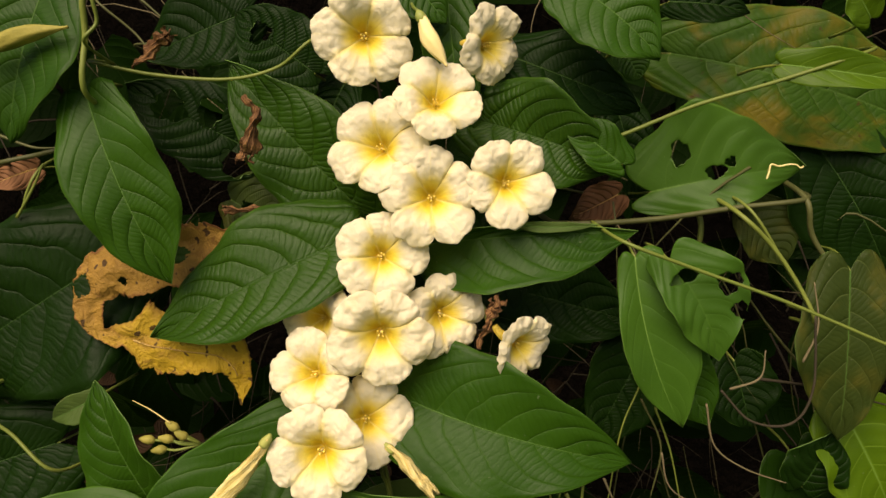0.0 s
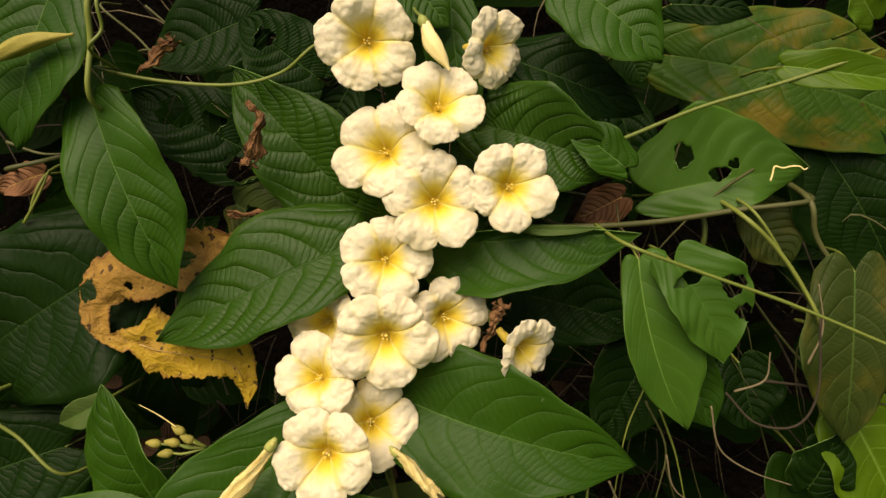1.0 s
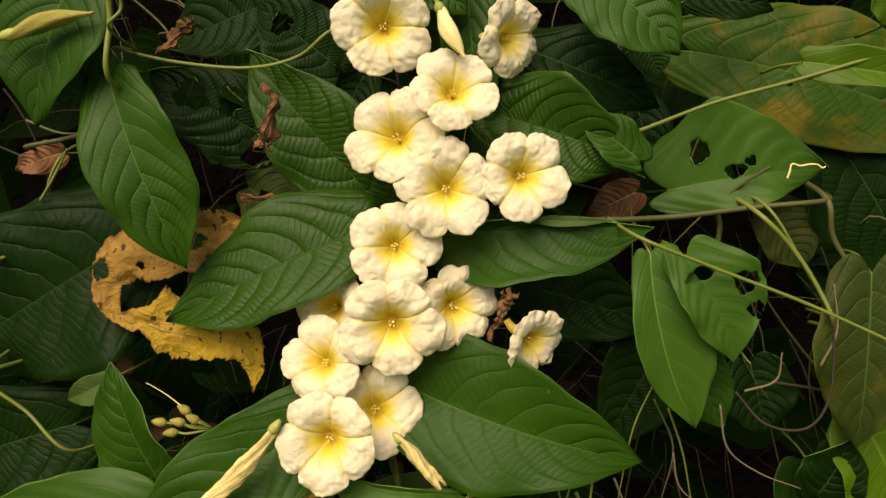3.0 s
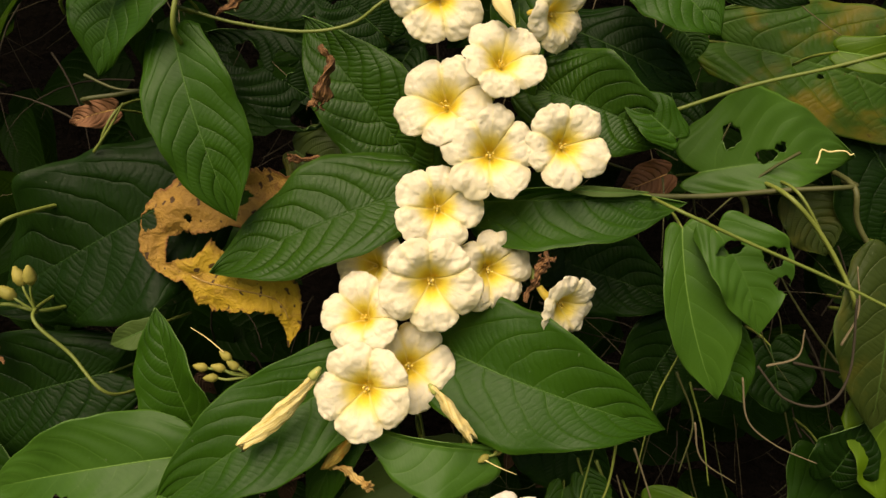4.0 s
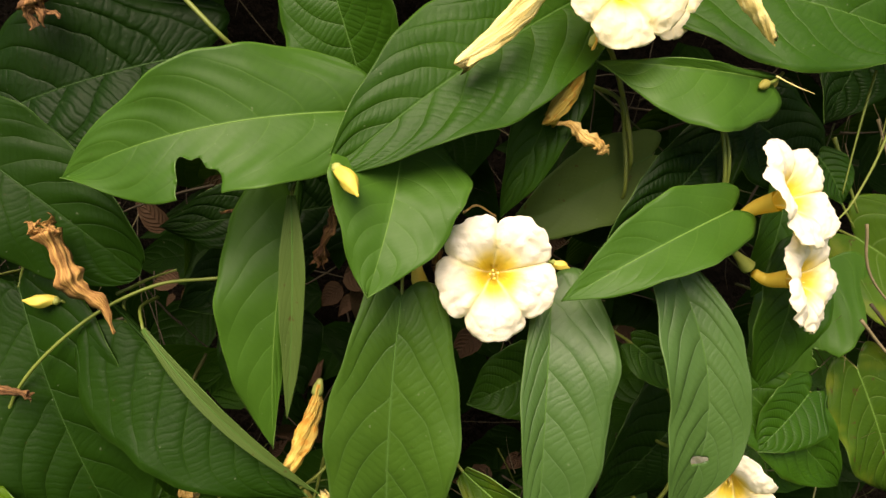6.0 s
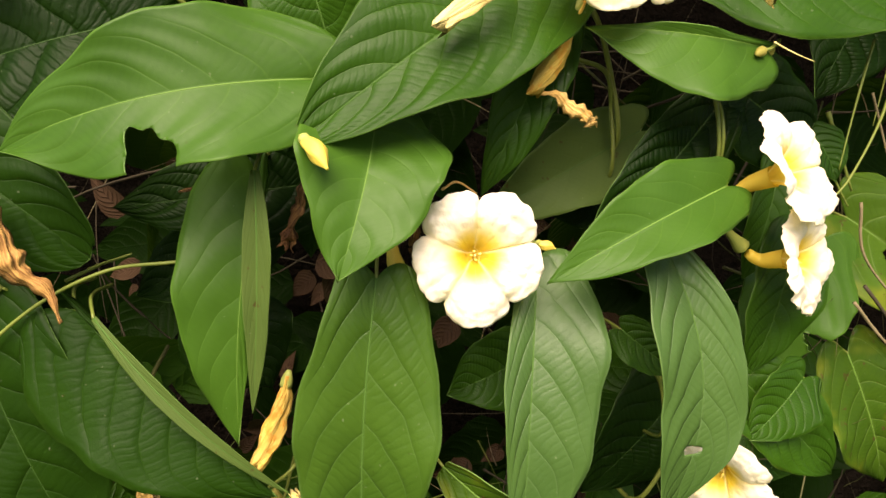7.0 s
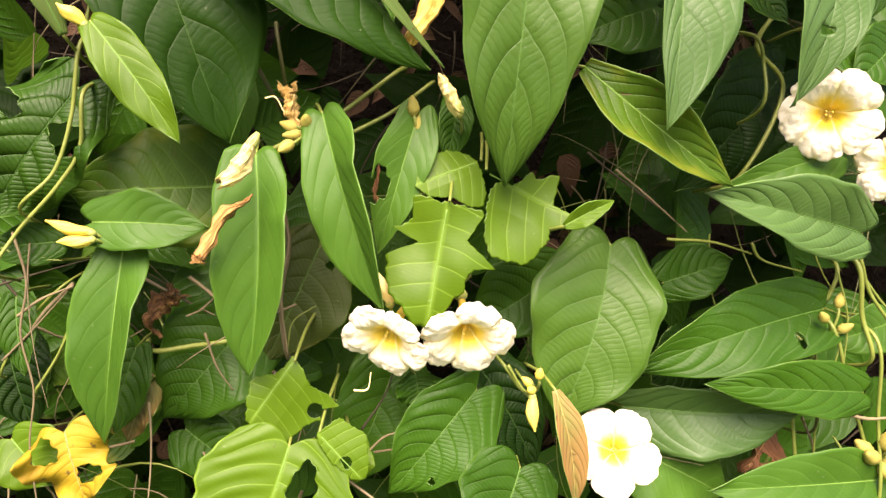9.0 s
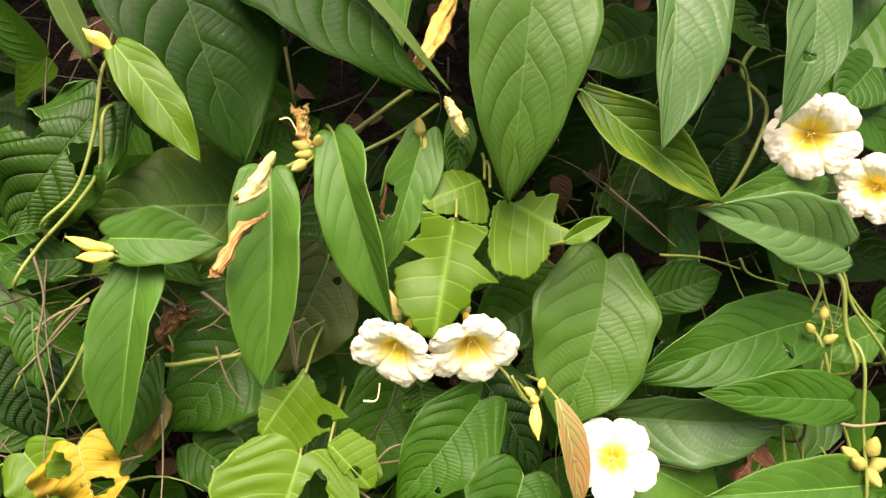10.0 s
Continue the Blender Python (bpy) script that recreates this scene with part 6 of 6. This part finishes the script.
# loose twigs and tendrils
loose("tendril", "thin pale green tendril hanging down", "tendril", [(0.113, 0.500, 1.081), (0.108, 0.500, 1.035), (0.095, 0.500, 0.995), (0.088, 0.500, 0.941)], 0.0011, 0.0005, STEM)
loose("tendril", "curved orange-brown dry tendril", "tendril", [(0.141, 0.475, 1.025), (0.148, 0.475, 0.997), (0.168, 0.475, 0.982), (0.194, 0.475, 0.973)], 0.0009, 0.0005, TWIG)
loose("dry_vine", "grey-brown looping dry vine", "vine", [(0.151, 0.480, 1.032), (0.171, 0.480, 1.012), (0.196, 0.480, 1.011), (0.207, 0.480, 1.034), (0.204, 0.480, 1.081)], 0.0011, 0.0010, TWIG_DARK)
loose("tendril", "short grey tendril curled round itself", "tendril", [(0.157, 0.482, 1.032), (0.175, 0.482, 1.040), (0.177, 0.482, 1.058)], 0.0011, 0.0005, TWIG)
loose("twig", "thin brown twig caught between leaves", "twig", [(0.189, 0.520, 1.025), (0.227, 0.520, 1.020), (0.288, 0.520, 1.005)], 0.0015, 0.0008, TWIG_DARK)
loose("stalk", "thin green stalk hanging in a gap", "stalk", [(0.119, 0.510, 1.007), (0.131, 0.510, 0.975), (0.141, 0.510, 0.933)], 0.0011, 0.0006, STEM)
loose("tendril", "thin pale hanging tendril", "tendril", [(0.065, 0.460, 0.981), (0.062, 0.460, 0.946), (0.050, 0.460, 0.914), (0.041, 0.460, 0.901)], 0.0012, 0.0006, STEM)
loose("stalk", "thin dry stalk hanging in a gap", "stalk", [(0.085, 0.500, 0.959), (0.103, 0.500, 0.917)], 0.0011, 0.0006, TWIG)
loose("stalk", "thin green stalk hanging in a gap", "stalk", [(0.060, 0.500, 0.947), (0.081, 0.500, 0.904)], 0.0018, 0.0009, STEM)
loose("twig", "dry forked twig under the leaves", "twig", [(0.084, 0.495, 0.898), (0.092, 0.495, 0.866), (0.129, 0.495, 0.830)], 0.0013, 0.0007, TWIG)
loose("twig", "dark dry twig under the leaves", "twig", [(0.094, 0.495, 0.850), (0.136, 0.495, 0.808), (0.174, 0.495, 0.778)], 0.0015, 0.0008, TWIG_DARK)
loose("tendril", "orange-brown dry tendril in a gap", "tendril", [(0.114, 0.470, 0.994), (0.121, 0.470, 0.970), (0.144, 0.470, 0.956)], 0.0009, 0.0004, TWIG)
loose("style", "thin white style of a fallen flower", "flower part", [(-0.187, 0.444, 1.018), (-0.198, 0.444, 1.026), (-0.209, 0.444, 1.032)], 0.0005, 0.0003, BUD)
loose("style", "thin white style of a bud", "flower part", [(-0.017, 0.432, 0.971), (-0.007, 0.432, 0.967), (0.003, 0.432, 0.964)], 0.0005, 0.0002, BUD)
loose("style", "curled white style of a fallen flower", "flower part", [(-0.312, 0.470, 0.720), (-0.307, 0.470, 0.721), (-0.302, 0.470, 0.714)], 0.0006, 0.0003, BUD)
loose("twig", "long pale dry twig hanging down", "twig", [(-0.432, 0.492, 0.640), (-0.424, 0.492, 0.615), (-0.425, 0.492, 0.588), (-0.417, 0.492, 0.559), (-0.417, 0.492, 0.529), (-0.411, 0.492, 0.496)], 0.0010, 0.0005, TWIG)
loose("twig", "weathered grey twig behind hanging leaves", "twig", [(-0.404, 0.500, 0.615), (-0.419, 0.500, 0.596), (-0.431, 0.500, 0.571)], 0.0015, 0.0007, TWIG)
loose("tendril", "thin curled tendril on a twig", "tendril", [(-0.291, 0.503, 0.586), (-0.289, 0.503, 0.602), (-0.277, 0.503, 0.612)], 0.0008, 0.0004, STEM)
loose("stalk", "thin dry stalk lying slantwise", "stalk", [(-0.337, 0.510, 0.591), (-0.329, 0.510, 0.572), (-0.319, 0.510, 0.559)], 0.0010, 0.0005, TWIG)
loose("stalk", "short green flower stalk", "stalk", [(-0.171, 0.470, 0.592), (-0.161, 0.470, 0.579), (-0.154, 0.470, 0.576)], 0.0012, 0.0006, STEM)
loose("style", "thin bent white style of a flower", "flower part", [(-0.254, 0.468, 0.574), (-0.247, 0.468, 0.575), (-0.246, 0.468, 0.584)], 0.0007, 0.0003, BUD)
loose("twig", "thin brown twig caught between leaves", "twig", [(-0.239, 0.510, 0.526), (-0.227, 0.510, 0.537), (-0.203, 0.510, 0.539)], 0.0010, 0.0005, TWIG)
loose("twig", "grey woolly twig beside upright stems", "twig", [(0.047, 0.470, 0.574), (0.063, 0.470, 0.572), (0.087, 0.470, 0.575)], 0.0017, 0.0009, TWIG)
loose("twig", "dark dry twig in a gap", "twig", [(-0.115, 0.530, 0.719), (-0.090, 0.530, 0.704), (-0.060, 0.530, 0.688)], 0.0011, 0.0005, TWIG_DARK)
loose("stalk", "thin green stalk hanging in a gap", "stalk", [(-0.064, 0.510, 0.669), (-0.033, 0.510, 0.670), (-0.004, 0.510, 0.665)], 0.0014, 0.0007, STEM)
loose("tendril", "pale coiled tendril among dry leaves", "tendril", [(-0.382, 0.500, 0.604), (-0.375, 0.500, 0.603), (-0.380, 0.500, 0.608)], 0.0008, 0.0004, TWIG)

# more twigs and stalks
loose("twig", "grey-brown twig behind hanging leaves", "twig", [(-0.429, 0.497, 0.596), (-0.418, 0.497, 0.606), (-0.403, 0.497, 0.614)], 0.0012, 0.0006, TWIG)
loose("twig", "thin pale twig slanting under leaves", "twig", [(-0.435, 0.498, 0.572), (-0.421, 0.498, 0.590), (-0.406, 0.498, 0.611)], 0.0009, 0.0004, TWIG)
loose("stalk", "yellow-green stalk slanting between leaves", "stalk", [(-0.416, 0.492, 0.559), (-0.408, 0.492, 0.575), (-0.399, 0.492, 0.599)], 0.0010, 0.0005, STEM)
loose("stalk", "thin green stalk under a leaf", "stalk", [(-0.442, 0.505, 0.630), (-0.429, 0.505, 0.626), (-0.412, 0.505, 0.626)], 0.0009, 0.0004, STEM)
loose("twig", "knotty pale dry twig hanging down", "twig", [(-0.301, 0.498, 0.665), (-0.295, 0.498, 0.647), (-0.297, 0.498, 0.618), (-0.290, 0.498, 0.583)], 0.0016, 0.0008, TWIG)
loose("twig", "short side shoot of a dry twig", "twig", [(-0.302, 0.497, 0.618), (-0.298, 0.497, 0.616), (-0.295, 0.497, 0.610)], 0.0008, 0.0004, TWIG)
loose("stalk", "dark thin stalk in the shade", "stalk", [(-0.243, 0.520, 0.536), (-0.231, 0.520, 0.558), (-0.226, 0.520, 0.579)], 0.0010, 0.0005, TWIG_DARK)
loose("stalk", "thin straw-coloured stalk in the shade", "stalk", [(-0.235, 0.515, 0.524), (-0.215, 0.515, 0.528), (-0.188, 0.515, 0.535)], 0.0010, 0.0005, TWIG)
loose("twig", "brown twig in a deep gap", "twig", [(-0.090, 0.540, 0.711), (-0.064, 0.540, 0.695), (-0.034, 0.540, 0.675)], 0.0013, 0.0007, TWIG)
loose("twig", "dark twig in a deep gap", "twig", [(-0.101, 0.550, 0.672), (-0.096, 0.550, 0.700), (-0.094, 0.550, 0.730)], 0.0011, 0.0006, TWIG_DARK)
loose("stalk", "pale green stalk at a joint", "stalk", [(0.048, 0.478, 0.662), (0.069, 0.478, 0.642), (0.085, 0.478, 0.633)], 0.0014, 0.0007, STEM)
loose("stalk", "curved green stalk under leaves", "stalk", [(-0.012, 0.500, 0.672), (-0.003, 0.500, 0.662), (0.026, 0.500, 0.657)], 0.0014, 0.0007, STEM)
loose("stalk", "upright green stalk between leaves", "stalk", [(0.041, 0.500, 0.614), (0.050, 0.500, 0.578), (0.052, 0.500, 0.540), (0.062, 0.500, 0.506)], 0.0015, 0.0007, STEM)
loose("stalk", "thin upright green stalk", "stalk", [(0.035, 0.480, 0.660), (0.046, 0.480, 0.633), (0.048, 0.480, 0.605)], 0.0010, 0.0005, STEM)
loose("stalk", "dry brown upright stalk", "stalk", [(0.044, 0.505, 0.561), (0.056, 0.505, 0.538), (0.054, 0.505, 0.507)], 0.0013, 0.0007, TWIG)
loose("tendril", "fine pale tendril crossing a gap", "tendril", [(0.053, 0.462, 0.981), (0.048, 0.462, 0.949), (0.044, 0.462, 0.916)], 0.0010, 0.0005, STEM)
loose("stalk", "short olive stalk in a gap", "stalk", [(0.058, 0.500, 0.938), (0.068, 0.500, 0.913), (0.080, 0.500, 0.895)], 0.0014, 0.0007, STEM)
loose("twig", "weathered twig between holed leaves", "twig", [(0.093, 0.500, 0.839), (0.116, 0.500, 0.816), (0.147, 0.500, 0.792)], 0.0015, 0.0007, TWIG)
loose("stalk", "thin olive stalk in the dark", "stalk", [(-0.342, 0.490, 0.840), (-0.325, 0.490, 0.849), (-0.310, 0.490, 0.855)], 0.0014, 0.0007, STEM)
loose("tendril", "curled tan tendril above a bloom", "tendril", [(-0.159, 0.455, 0.897), (-0.152, 0.455, 0.901), (-0.142, 0.455, 0.896)], 0.0009, 0.0005, TAN)
loose("twig", "reddish dry twig in the shade", "twig", [(-0.423, 0.490, 0.810), (-0.410, 0.490, 0.800), (-0.391, 0.490, 0.791)], 0.0012, 0.0006, TWIG_DARK)
loose("stalk", "olive stalk hanging in the dark", "stalk", [(0.108, 0.505, 1.015), (0.123, 0.505, 0.981), (0.118, 0.505, 0.943)], 0.0011, 0.0006, STEM_DARK)
loose("stalk", "thin dry twisted stalk on a stem", "stalk", [(0.204, 0.490, 1.048), (0.211, 0.490, 1.071), (0.206, 0.490, 1.100)], 0.0011, 0.0005, TWIG)
loose("stalk", "olive stalk among shaded leaves", "stalk", [(-0.327, 0.520, 1.188), (-0.304, 0.520, 1.180), (-0.284, 0.520, 1.180)], 0.0015, 0.0008, STEM_DARK)
loose("stalk", "olive stalk behind shaded leaves", "stalk", [(-0.236, 0.550, 1.280), (-0.213, 0.550, 1.261), (-0.186, 0.550, 1.246)], 0.0012, 0.0006, STEM_DARK)
loose("stalk", "green stalk beside a dead leaf", "stalk", [(-0.311, 0.505, 1.134), (-0.297, 0.505, 1.155), (-0.289, 0.505, 1.170)], 0.0015, 0.0008, STEM)
loose("stalk", "thin grey stalk under a stem", "stalk", [(0.089, 0.530, 1.132), (0.103, 0.530, 1.113), (0.112, 0.530, 1.089)], 0.0010, 0.0005, TWIG)
